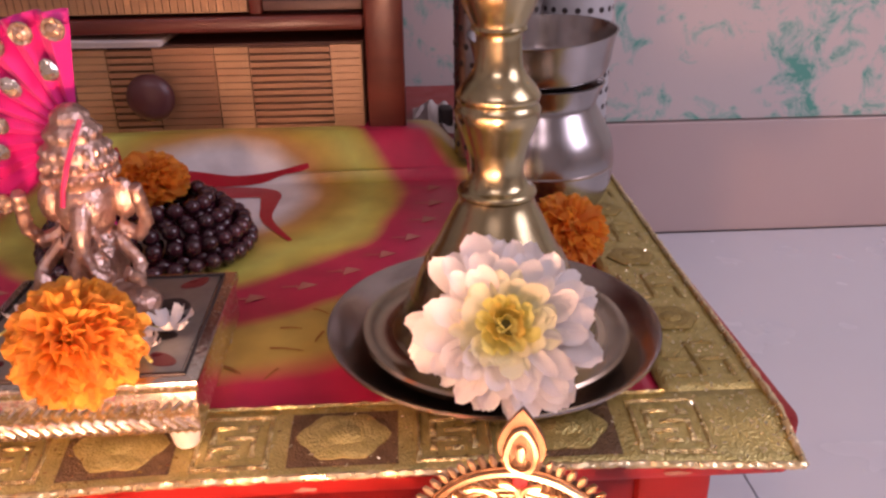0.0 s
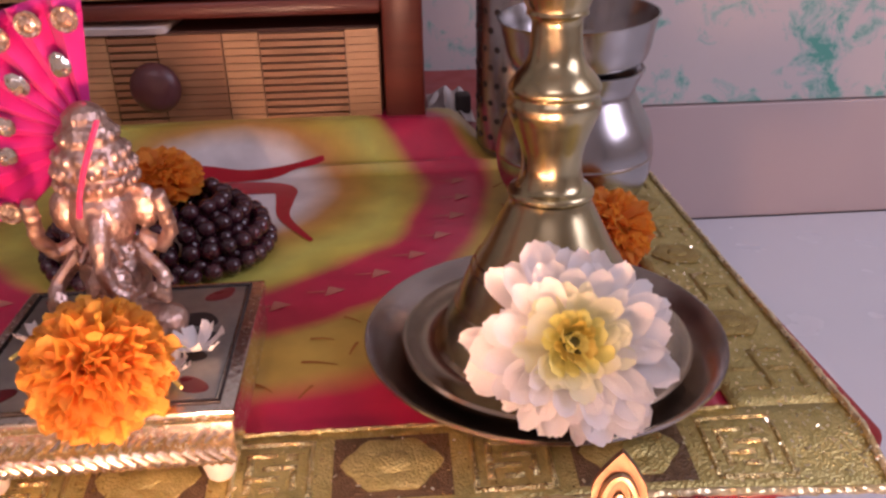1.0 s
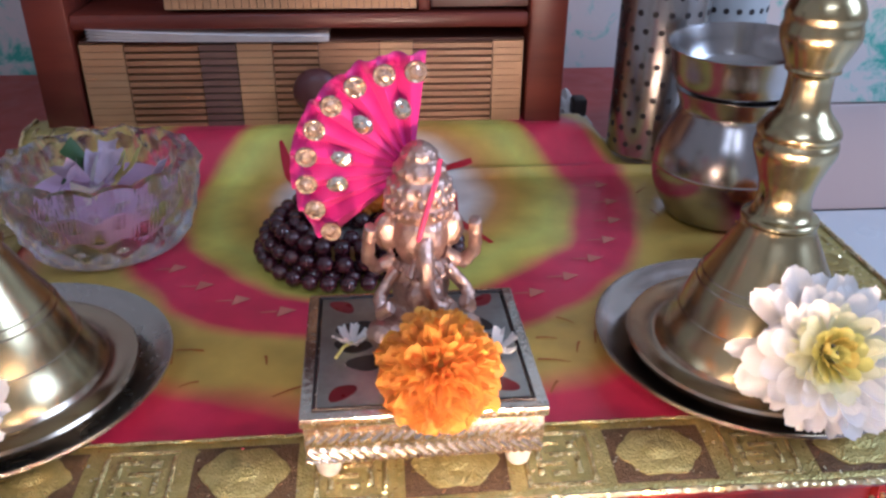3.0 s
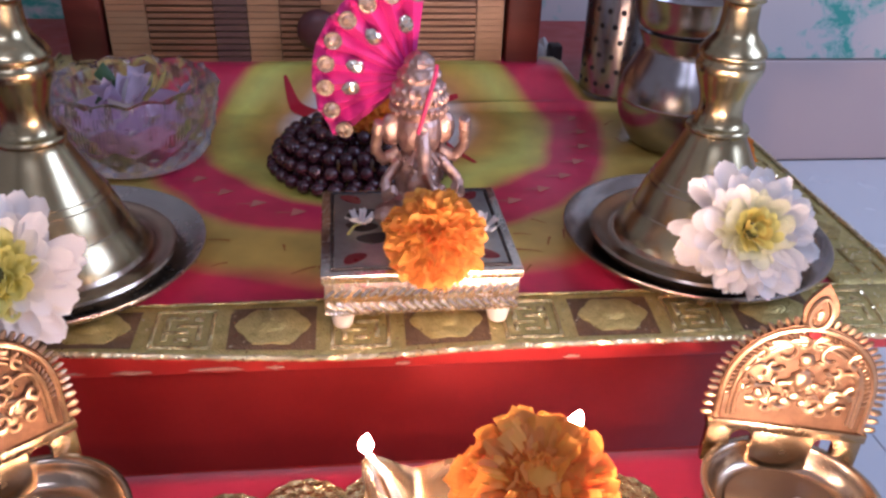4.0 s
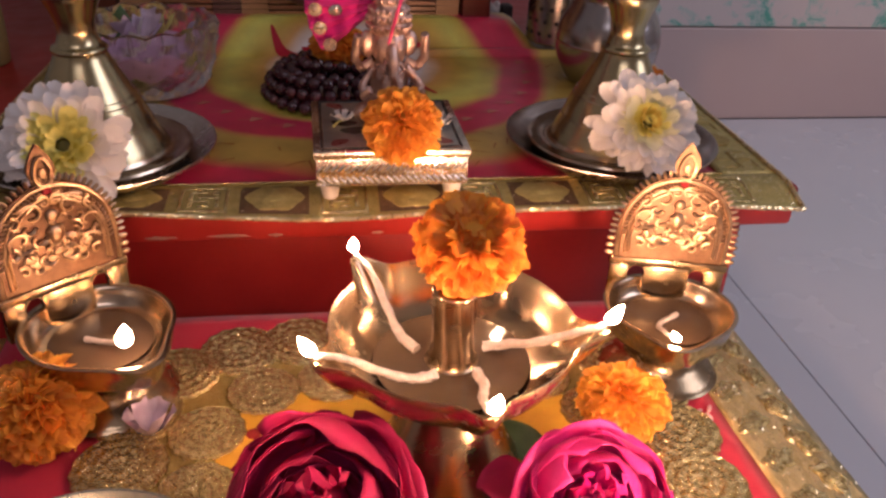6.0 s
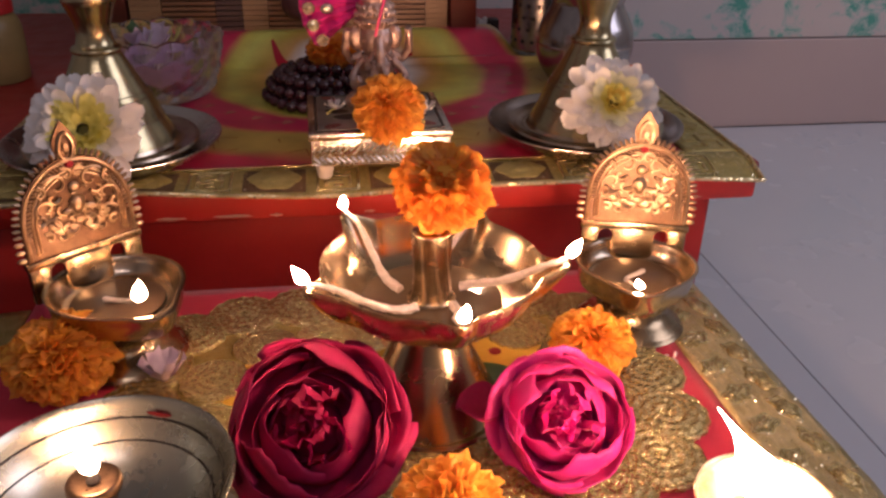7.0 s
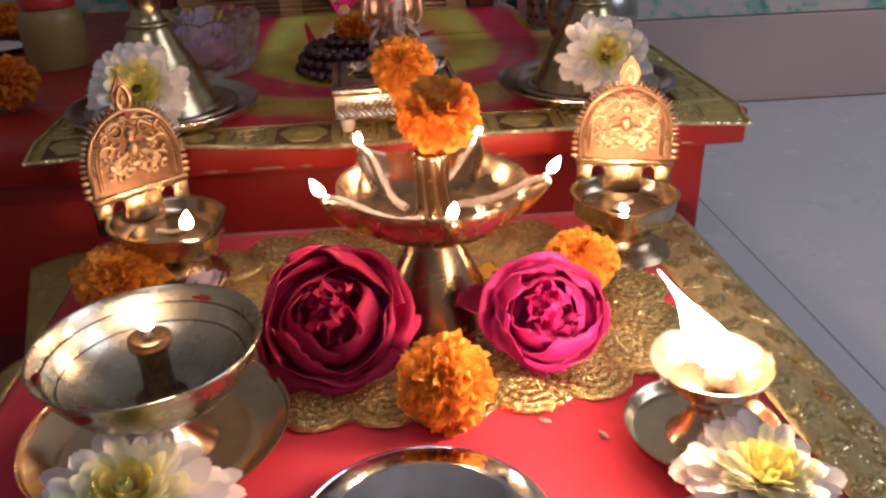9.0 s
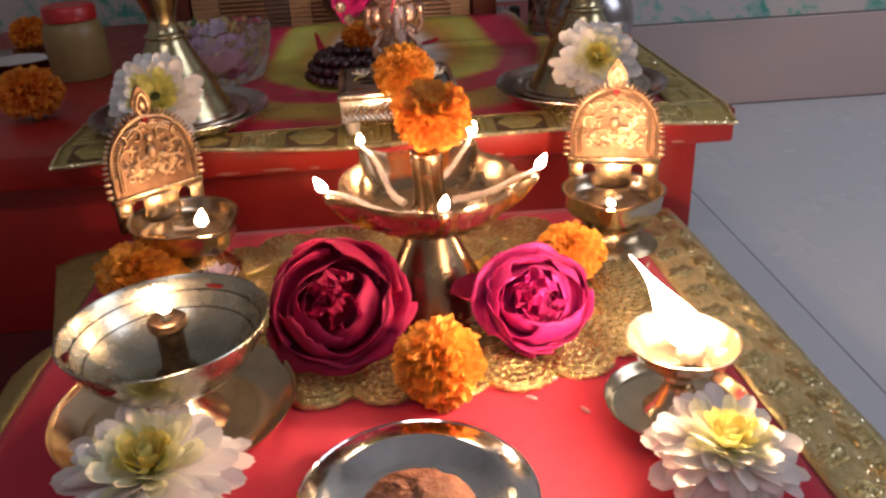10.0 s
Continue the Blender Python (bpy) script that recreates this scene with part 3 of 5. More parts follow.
bmesh.ops.rotate(knob, verts=knob.verts[:], cent=(0, 0, 0), matrix=Matrix.Rotation(radians(90), 3, "X"))
bmesh.ops.translate(knob, verts=knob.verts[:], vec=(-0.206, CF, 0.062))
part("knob", knob, surface("dark_knob", (0.10, 0.03, 0.03), rough=0.4), drawer, "dark round wooden knob")
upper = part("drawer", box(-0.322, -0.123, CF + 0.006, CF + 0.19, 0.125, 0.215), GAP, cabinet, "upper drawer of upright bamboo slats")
slat_column(-0.322, -0.123, 0.126, 0.214, 1, 1, BAMBOO, upper, True)
part("inner_post", box(-0.122, -0.112, CF, CF + 0.19, 0.1235, 0.42, 0.002), WOOD, cabinet)
for z in (0.126, 0.137, 0.148, 0.160, 0.172):
    part("shelf_slat", box(-0.111, -0.032, CF + 0.002, CF + 0.02, z, z + 0.008, 0.001), BAMBOO_DARK, cabinet)

papers = thing("paper_sheets", "curled white paper sheets above the drawer", "paper", pose(0, 0, UP + 0.1005))
for i in range(4):
    thicken(part("sheet", sheet(lambda u, v, i=i: (-0.385 + 0.19 * u, CF - 0.004 + 0.12 * v, 0.0012 * i + 0.006 * (1 - u) ** 2 * (0.4 + i * 0.25)), 12, 4), PAPER, papers), 0.0005)

# ---------------------------------------------------------------- front platform
platform = thing("low_platform", "low wooden platform in front of the table", "platform")
part("board", box(-0.388, 0.094, -0.62, 0.262, 0.105, LOW - 0.002, 0.004), RED_PAINT, platform)
for x in (-0.37, 0.05):
    for y in (-0.60, 0.205):
        part("leg", box(x, x + 0.03, y, y + 0.035, 0.0, 0.105, 0.003), RED_PAINT, platform)


def right_edge(y):
    return 0.098 + 0.012 * (0.24 - y) / 0.33 * 0.9


def cloth_z(x, y):
    return LOW + 0.0009 * noise.noise((x * 14, y * 14, 2.0)) + 0.0009


cloth = thing("altar_cloth", "crimson cotton altar cloth with a sparkling gold border", "cloth")
thicken(part("red_field", sheet(lambda u, v: ((lambda y: (-0.396 + (right_edge(y) - 0.050 + 0.396) * u, y, cloth_z(-0.396 + 0.46 * u, y)))(-0.63 + 0.885 * v)), 50, 90), RED_CLOTH, cloth), 0.0012)
thicken(part("gold_border", sheet(lambda u, v: ((lambda y: (right_edge(y) - 0.050 + 0.052 * u, y, cloth_z(0.06, y) + 0.0014 - 0.004 * u * u + 0.0008 * noise.noise((u * 6, y * 60, 0))))(-0.63 + 0.875 * v)), 10, 160), GOLD_TISSUE, cloth), 0.0014)
thicken(part("side_border", sheet(lambda u, v: ((lambda y: (-0.395 - 0.038 * u, y, cloth_z(-0.395, y) + 0.001 - 0.024 * u ** 1.3 + 0.002 * noise.noise((u * 3, y * 30, 0))))(-0.63 + 0.714 * v)), 8, 120), GOLD_CLOTH, cloth), 0.0014)
thicken(part("corner_border", sheet(lambda u, v: (-0.397 - (0.006 + 0.050 * v) * u, 0.085 + 0.155 * v, LOW + 0.001 - 0.012 * u * u + 0.002 * noise.noise((u * 4, v * 6, 1)) * u), 12, 20), GOLD_CLOTH, cloth), 0.0014)



def flecks(n, spot_at, size, tilt, seed):
    """Tiny bright foil flecks scattered over a border."""
    rnd = random.Random(seed)
    bm = bmesh.new()
    for _ in range(n):
        c = Vector(spot_at(rnd.random(), rnd.random()))
        mm = Matrix.Translation(c) @ Euler((rnd.gauss(0, tilt), rnd.gauss(0, tilt), rnd.uniform(0, TAU))).to_matrix().to_4x4()
        k = size * rnd.uniform(0.5, 1.3)
        bm.faces.new([bm.verts.new(mm @ Vector((x * k, y * k * 0.45, 0))) for x, y in ((-1, -1), (1, -1), (1, 1), (-1, 1))])
    return bm


# brocade leaves woven along the gold border
leaf_bm = lathe([(0.0, 0.0013), (0.0045, 0.0011), (0.0056, 0.0004), (0.0082, 0.0009), (0.0102, -0.0006)], 26, None, lambda a, r, z: (r * (1 + 0.16 * math.cos(5 * a) + 0.10 * math.cos(2 * a)), z))
woven = None
for k in range(27):
    for e in (0, 1):
        y = -0.585 + 0.0305 * k + 0.015 * e
        x = right_edge(y) - 0.036 + 0.023 * e
        mm = pose(x, y, LOW + 0.0026 - (0.0016 if e else 0.0002), 0, 0, 35 + 70 * e + 180 * (k % 2)) @ Matrix.Diagonal((1.15, 0.85, 1, 1))
        if woven is None:
            woven = part("woven_leaf", leaf_bm, GOLD_THREAD, cloth, "raised gold brocade leaf")
            woven.matrix_basis = mm
        else:
            piece("woven_leaf", woven.data, cloth, mm)

FOIL = surface("gold_foil_fleck", (0.95, 0.84, 0.58), (0.86, 0.70, 0.40), rough=0.12, metal=1, scale=300)
tagged(part("foil_glitter", flecks(9000, lambda u, v: ((lambda y: (right_edge(y) - 0.049 + 0.049 * u, y, LOW + 0.0042 - 0.004 * u * u))(-0.60 + 0.83 * v)), 0.0005, 0.34, 3), FOIL, cloth, "glinting gold foil flecks", False), kind="stuff")
tagged(part("foil_glitter", flecks(700, lambda u, v: ((lambda x, y: (x, y, mat_height(x, y) + 0.0027))(MX1 - 0.046 + 0.044 * u, MY0 + 0.002 + 0.30 * v)), 0.0008, 0.30, 4), FOIL, mat, "glinting gold foil flecks", False), kind="stuff")
tagged(part("foil_glitter", flecks(800, lambda u, v: ((lambda x, y: (x, y, mat_height(x, y) + 0.0027))(MX0 + 0.004 + 0.604 * u, MY0 + 0.002 + 0.040 * v)), 0.0007, 0.30, 5), FOIL, mat, "glinting gold foil flecks", False), kind="stuff")

# ---------------------------------------------------------------- scalloped doily
doily = thing("scalloped_doily", "scalloped gold thread doily with a yellow satin centre", "doily", pose(-0.142, 0.112, LOW + 0.002))
hx, hy = 0.158, 0.108


def rounded(a, ex, ey, p=3.2):
    c, s = math.cos(a), math.sin(a)
    d = (abs(c / ex) ** p + abs(s / ey) ** p) ** (-1 / p)
    return d * c, d * s


part("lace_ground", prism([rounded(TAU * i / 64, hx - 0.010, hy - 0.010) for i in range(64)], 0.0, 0.0010), GOLD_DARK, doily, "fine gold lace ground")
part("satin_centre", prism([rounded(TAU * i / 64, hx - 0.050, hy - 0.050) for i in range(64)], 0.0011, 0.0016), YELLOW_CLOTH, doily, "yellow satin centre")


def embossed(a, r, z):
    """Thread rings, a turning rib pattern and a lobed rim pressed into one disc."""
    rings = 0.5 + 0.5 * math.cos(TAU * (r / 0.0064 + 0.06 * math.sin(5 * a)))
    ribs = 0.5 + 0.5 * math.sin(15 * a + 2.6 * math.sin(r * 520))
    k = min(1.0, r / 0.006)
    rim = max(0.0, (r - 0.020) / 0.0055)
    return r * (1 + 0.022 * rim * math.cos(16 * a)), z + k * (0.0013 * rings + 0.0011 * ribs * (0.4 + 0.6 * (1 - rings))) * (r < 0.0252)


lobe = part("scallop", lathe([(0.0, 0.0034)] + [(0.0255 * i / 22, 0.0021) for i in range(1, 23)] + [(0.0258, 0.0002)], 72, None, embossed), GOLD_THREAD, doily)
walkway, total = [], 0.0
prev = None
for i in range(721):
    q = Vector(rounded(TAU * i / 720, hx, hy))
    if prev is not None:
        total += (q - prev).length
    walkway.append((total, q))
    prev = q
count = 22
spots = []
for kk in range(count):
    goal = total * kk / count
    spots.append(min(walkway, key=lambda w: abs(w[0] - goal))[1])
lobe.matrix_basis = pose(spots[0].x, spots[0].y, 0)
for i, q in enumerate(spots[1:]):
    piece("scallop", lobe.data, doily, pose(q.x, q.y, 0, 0, 0, 37 * i))
for i in range(16):
    q = rounded(TAU * (i + 0.5) / 16, hx - 0.042, hy - 0.042)
    piece("scallop", lobe.data, doily, pose(q[0], q[1], 0.0004, 0, 0, 51 * i) @ Matrix.Scale(0.86, 4))
for q in ((-0.07, 0.06), (-0.055, 0.05), (-0.045, 0.066), (-0.09, 0.02), (0.05, 0.05), (0.065, 0.035), (-0.05, 0.03)):
    bm = lathe([(0.0, 0.0022), (0.004, 0.0018), (0.0055, 0.0011)], 10, None, lambda a, r, z: (r * (1 + 0.3 * math.cos(a)), z))
    bmesh.ops.translate(bm, verts=bm.verts[:], vec=(*q, 0))
    part("printed_petal", bm, KUMKUM, doily)

# ---------------------------------------------------------------- flames and wicks


def flame(parent, m, height, width, material=FLAME, lean=0.0, tail=False):
    height, width = height * (0.86 if tail else 0.76), width * 0.90
    prof = smooth_profile([(0.0, 0.0), (0.34, 0.07), (0.5, 0.26), (0.44, 0.5), (0.26, 0.76), (0.0, 1.0)] if not tail else [(0.0, 0.0), (0.46, 0.05), (0.54, 0.17), (0.47, 0.36), (0.28, 0.54), (0.12, 0.70), (0.04, 0.86), (0.0, 1.0)], 3)
    bm = lathe([(r * width, z * height) for r, z in prof], 12)
    for v in bm.verts:
        v.co.x += lean * height * (v.co.z / height) ** (1.25 if tail else 1.6)
    ob = part("flame", bm, material, parent, "bright burning flame")
    ob.matrix_basis = m
    return ob


def wick(points, r, parent):
    P = smooth_profile([(a + 10, b, c) for a, b, c in points], 5)
    P = [(a - 10, b, c) for a, b, c in P]
    bm = tube(P, r, 7, None, lambda t: 1 - 0.45 * t)
    for v in bm.verts:
        v.co += Vector((noise.noise(v.co * 400), noise.noise(v.co * 400 + Vector((9, 0, 0))), noise.noise(v.co * 400 + Vector((0, 9, 0))))) * r * 0.35
    return part("wick", bm, COTTON, parent, "oil-soaked white cotton wick")


# ---------------------------------------------------------------- flowers


def curl_petal(bm, m, length, width, cup, ruffle, seed, nu=3, nv=4):
    """One ruffled petal from the origin along +x, laid at m."""
    g = []
    for i in range(nv + 1):
        v = i / nv
        w = width * (0.35 + 0.65 * math.sin(min(1.0, v * 1.15) * math.pi * 0.62))
        row = []
        for j in range(nu + 1):
            u = j / nu * 2 - 1
            zz = cup * length * v * v + abs(u) * w * 0.25 + ruffle * v * noise.noise((u * 1.7 + seed, v * 2.1, seed * 3.1))
            row.append(bm.verts.new(m @ Vector((length * v + ruffle * 0.5 * v * noise.noise((u * 2 + seed, 4.0, seed)), u * w * 0.5, zz))))
        g.append(row)
    for i in range(nv):
        for j in range(nu):
            bm.faces.new((g[i][j], g[i][j + 1], g[i + 1][j + 1], g[i + 1][j]))


def fan_petal(bm, m, length, width, bend, ruffle, ph, nu=4, nv=3):
    """A petal that widens from the origin along +x to a crinkled tip bent towards -z."""
    g = []
    for i in range(nv + 1):
        v = i / nv
        row = []
        for j in range(nu + 1):
            u = j / nu * 2 - 1
            w = width * (0.30 + 0.70 * v ** 0.8) * (1 - 0.10 * (v > 0.99))
            tip = length * (v - 0.16 * u * u * v + 0.10 * v * noise.noise((u * 2.3, ph, 1.0)))
            wave = ruffle * v * v * math.sin(u * 3.4 + ph) + 0.5 * ruffle * v * noise.noise((u * 1.9 + ph, v * 2, ph))
            row.append(bm.verts.new(m @ Vector((tip, u * w * 0.5, wave - bend * length * v * v + 0.20 * width * u * u * (1 - v)))))
        g.append(row)
    for i in range(nv):
        for j in range(nu):
            bm.faces.new((g[i][j], g[i][j + 1], g[i + 1][j + 1], g[i + 1][j]))


def marigold(m, r, deep=False, flat=0.8, seed=1, label="fresh orange marigold head with ruffled petals", petals=230, open_core=False):
    rnd = random.Random(seed)
    ob = thing("marigold", label, "flower", m, "marigold heads")
    bm = bmesh.new()
    ball(bm, (0, 0, -0.05 * r), r * 0.62, (1, 1, 1), None, 2)
    count = int(petals * (1.9 if not open_core else 1.15))
    for i in range(count):
        z = 1 - 1.72 * (i + 0.5) / count
        a = i * 2.39996 + rnd.uniform(-0.25, 0.25)
        rr = math.sqrt(max(0.0, 1 - z * z))
        d = Vector((rr * math.cos(a), rr * math.sin(a), z)).normalized()
        up = Vector((0, 0, 1)) - d * d.z
        if up.length < 0.05:
            up = Vector((math.cos(a), math.sin(a), 0))
        up = (up.normalized() + d.cross(up.normalized()) * rnd.uniform(-0.7, 0.7)).normalized()
        side = up.cross(d)
        mm = Matrix((d, side, up)).transposed().to_4x4()
        deepset = open_core and z > 0.80
        mm.translation = d * r * (0.34 if not deepset else 0.16)
        reach = r * rnd.uniform(0.52, 0.64) * (0.80 if deepset else 1.0) * (1.05 if rnd.random() > 0.08 else 1.18)
        fan_petal(bm, mm, reach, r * rnd.uniform(0.24, 0.37) * (1.25 if open_core else 1), rnd.uniform(-0.05, 0.42), r * rnd.uniform(0.06, 0.12), i * 0.61 + seed)
    for v in bm.verts:
        v.co.z *= flat
    part("petals", bm, MARIGOLD_DEEP if deep else MARIGOLD, ob)
    bm = lathe(smooth_profile([(0.0, -0.86 * r * flat), (0.26 * r, -0.78 * r * flat), (0.40 * r, -0.52 * r * flat), (0.30 * r, -0.36 * r * flat), (0.0, -0.30 * r * flat)], 3), 14)
    part("calyx", bm, GREEN if not open_core else MARIGOLD_DEEP, ob)
    return ob


def strap_petal(length, width, cup, droop, seed, material, nu=4, nv=10):
    """One broad round-tipped petal along +x."""
    bm = bmesh.new()
    g = []
    for i in range(nv + 1):
        v = i / nv
        w = width * (0.45 + 0.55 * math.sin(min(1.0, v / 0.68) * math.pi / 2))
        if v > 0.72:
            w *= max(0.20, 1 - ((v - 0.72) / 0.29) ** 2.6) ** 0.5
        row = []
        for j in range(nu + 1):
            u = j / nu * 2 - 1
            tip = 0.015 * length * math.cos(u * 5 + seed) * (v > 0.95) - 0.03 * length * u * u * (v > 0.95)
            row.append(bm.verts.new((length * v * 0.96 + tip, u * w * 0.5, cup * w * u * u + droop * length * v * v + 0.03 * length * noise.noise((u * 2, v * 3, seed)) * v)))
        g.append(row)
    for i in range(nv):
        for j in range(nu):
            bm.faces.new((g[i][j], g[i][j + 1], g[i + 1][j + 1], g[i + 1][j]))
    bmesh.ops.recalc_face_normals(bm, faces=bm.faces[:])
    me = bpy.data.meshes.new("petal")
    bm.to_mesh(me)
    bm.free()
    me.shade_smooth()
    me.materials.append(material)
    return me


SHAPES = ((0.32, 0.14, 0.05, 1), (0.27, 0.20, -0.06, 2), (0.35, 0.10, 0.09, 3), (0.30, 0.17, 0.13, 4))
PETALS = [strap_petal(1.0, w, c, d, k, WHITE_PETAL) for w, c, d, k in SHAPES]
CREAM_PETALS = [strap_petal(1.0, w, c, d, k, CREAM_PETAL) for w, c, d, k in SHAPES]
LEMON_PETALS = [strap_petal(1.0, w * 0.95, c * 2, d + 0.1, k, LEMON) for w, c, d, k in SHAPES]
YOLK_PETALS = [strap_petal(1.0, w * 0.95, c * 2, d + 0.15, k, LEMON_DEEP) for w, c, d, k in SHAPES]


def chrysanthemum(m, r, seed=3, label="white chrysanthemum with a lemon yellow centre", eye=False, droop=0):
    """Opens towards +z of m; its back lies at z = 0. eye: a dark open centre."""
    rnd = random.Random(seed)
    ob = thing("chrysanthemum", label, "flower", m, "white chrysanthemums")
    rings = ((24, 0.84, -3 - droop, 0.15, PETALS), (24, 0.80, 6 - droop, 0.15, PETALS), (23, 0.73, 15 - 0.6 * droop, 0.14, PETALS), (21, 0.64, 25, 0.13, PETALS), (18, 0.52, 30, 0.13, CREAM_PETALS if not eye else LEMON_PETALS),
             (15, 0.42, 33, 0.13, CREAM_PETALS if not eye else LEMON_PETALS), (14, 0.33, 44, 0.12, LEMON_PETALS), (12, 0.25, 56, 0.10, YOLK_PETALS if not eye else LEMON_PETALS), (9, 0.19, 72, 0.05, LEMON_PETALS))
    for ring, (n, ln, lift, base, kinds) in enumerate(rings if not eye else rings[:8]):
        for i in range(n):
            a = 360 * (i + 0.5 * (ring % 2)) / n + rnd.uniform(-11, 11)
            k = r * ln * rnd.uniform(0.80, 1.08)
            wide = rnd.uniform(0.85, 1.25) * (1 + 0.9 * max(0, ring - 3) / 5)
            mm = pose(0, 0, 0.05 * r + ring * 0.036 * r, 0, 0, a) @ pose(base * r, 0, 0, rnd.uniform(-24, 24), -lift + rnd.uniform(-12, 12), rnd.uniform(-9, 9)) @ Matrix.Diagonal((k, k * wide, k, 1))
            piece("petal", kinds[rnd.randrange(4)], ob, mm)
    bm = lathe(smooth_profile([(0.0, -0.02 * r), (0.13 * r, 0.0), (0.15 * r, 0.10 * r), (0.09 * r, 0.20 * r), (0.0, 0.21 * r)], 3), 16)
    part("receptacle", bm, POLLEN, ob, "hollow olive centre")
    return ob


def rose(m, r, material, seed, label, layers=((5, 0.91, 0.56, 0.7), (4, 0.90, 0.69, 0.5), (4, 0.83, 0.77, 0.35), (3, 0.66, 0.80, 0.25), (3, 0.46, 0.78, 0.2)), stray=None):
    """A full head opening towards +z: rings of broad, pointed, creased petals round a crumpled heart."""
    rnd = random.Random(seed)
    ob = thing("rose", label, "flower", m, "roses")
    for ring, (n, rad, end, flare) in enumerate(layers):
        turn = rnd.uniform(0, TAU)
        for i in range(n):
            a0 = turn + TAU * i / n + rnd.uniform(-0.25, 0.25)
            span = TAU / n * rnd.uniform(0.66, 0.84)
            R = r * rad * rnd.uniform(0.96, 1.04)
            stop = end * rnd.uniform(0.93, 1.05)
            lip = r * rnd.uniform(0.02, 0.26) * flare
            skew = rnd.uniform(0.01, 0.06)
            point = rnd.uniform(0.22, 0.42)
            fold = rnd.uniform(-0.10, 0.10)
            ph = rnd.uniform(0, 50)

            def f(u, v, a0=a0, span=span, R=R, stop=stop, lip=lip, skew=skew, point=point, fold=fold, ph=ph):
                e = u * 2 - 1
                th = math.pi * (0.12 + (stop - 0.12) * v * (1 - point * abs(e) ** 1.4 * v + fold * e * v + 0.13 * v * noise.noise((e * 2.2, ph, 4)) + 0.05 * v * noise.noise((e * 7, ph, 4))))
                a = a0 + e * span * (0.6 + 0.4 * math.sin(math.pi * min(0.5, 0.65 * v)))
                curl = max(0.0, v - 0.74) / 0.26
                rr = R * math.sin(th) ** 0.85 * (1 + skew * e) + lip * curl ** 1.6
                z = 0.52 * R * (1 - math.cos(th)) - 0.5 * lip * curl ** 2
                wob = r * 0.15 * v * noise.noise((e * 1.1 + ph, v * 1.4, ph)) + r * 0.07 * v * noise.noise((e * 2.6 + ph, v * 2.4, ph * 2)) + r * 0.022 * v * v * noise.noise((e * 8 + ph, v * 3, ph * 2))
                return ((rr + wob) * math.cos(a), (rr + wob) * math.sin(a), z + r * 0.16 * v * v * noise.noise((e * 1.5, v * 1.2, ph + 9)))
            thicken(part("petal", sheet(f, 18, 14), material, ob), r * 0.010, 0)
    # stray petal borrows the crimson tone, so its shadow is painted in
    if stray:
        sx, sz, rz = stray
        thicken(part("petal", sheet(lambda u, v: (0.62 * r * v, 0.42 * r * (u * 2 - 1) * math.sin(math.pi * (0.10 + 0.80 * v)), 0.16 * r * (u * 2 - 1) ** 2 - 0.20 * r * v * v), 10, 10), ROSE_DARK, ob, "drooping outer petal, coloured dark for its shadow"), r * 0.010, 0).matrix_basis = pose(sx * r, 0, sz * r, 0, 0, rz) @ pose(0.25 * r, 0, 0, 35, -12, 0)
    for i in range(20):
        a = i * 2.4
        q = 0.04 + 0.022 * i
        bm = bmesh.new()
        curl_petal(bm, pose(0.8 * q * r * math.cos(a), 0.8 * q * r * math.sin(a), (0.46 - 0.4 * q) * r, 0, 0, math.degrees(a) + rnd.uniform(-70, 70)) @ pose(0, 0, 0, rnd.uniform(-35, 35), -rnd.uniform(55, 85), 0), r * rnd.uniform(0.30, 0.50), r * rnd.uniform(0.22, 0.36), 0.25, r * 0.26, i + seed, 4, 5)
        part("inner_petal", bm, material, ob)
    bm = lathe(smooth_profile([(0.0, -0.08 * r), (0.20 * r, -0.05 * r), (0.30 * r, 0.04 * r), (0.34 * r, 0.22 * r), (0.20 * r, 0.42 * r), (0.0, 0.46 * r)], 3), 14)
    part("bud", bm, material, ob)
    return ob


# ---------------------------------------------------------------- tall brass lamps on plates


def plate_under(cx, cy, label, material):
    ob = thing("steel_plate", label, "plate", pose(cx, cy, UP + 0.001), "plates under the tall lamps")
    prof = [(0.0, 0.0), (0.052, 0.0), (0.066, 0.003), (0.077, 0.010), (0.082, 0.014), (0.0835, 0.0145), (0.0838, 0.0132), (0.079, 0.0085), (0.068, 0.0012), (0.055, -0.0012), (0.0, -0.0012)]
    prof = [(r, z + 0.0014) for r, z in prof]
    part("dish", lathe(prof, 72), material, ob)
    return ob


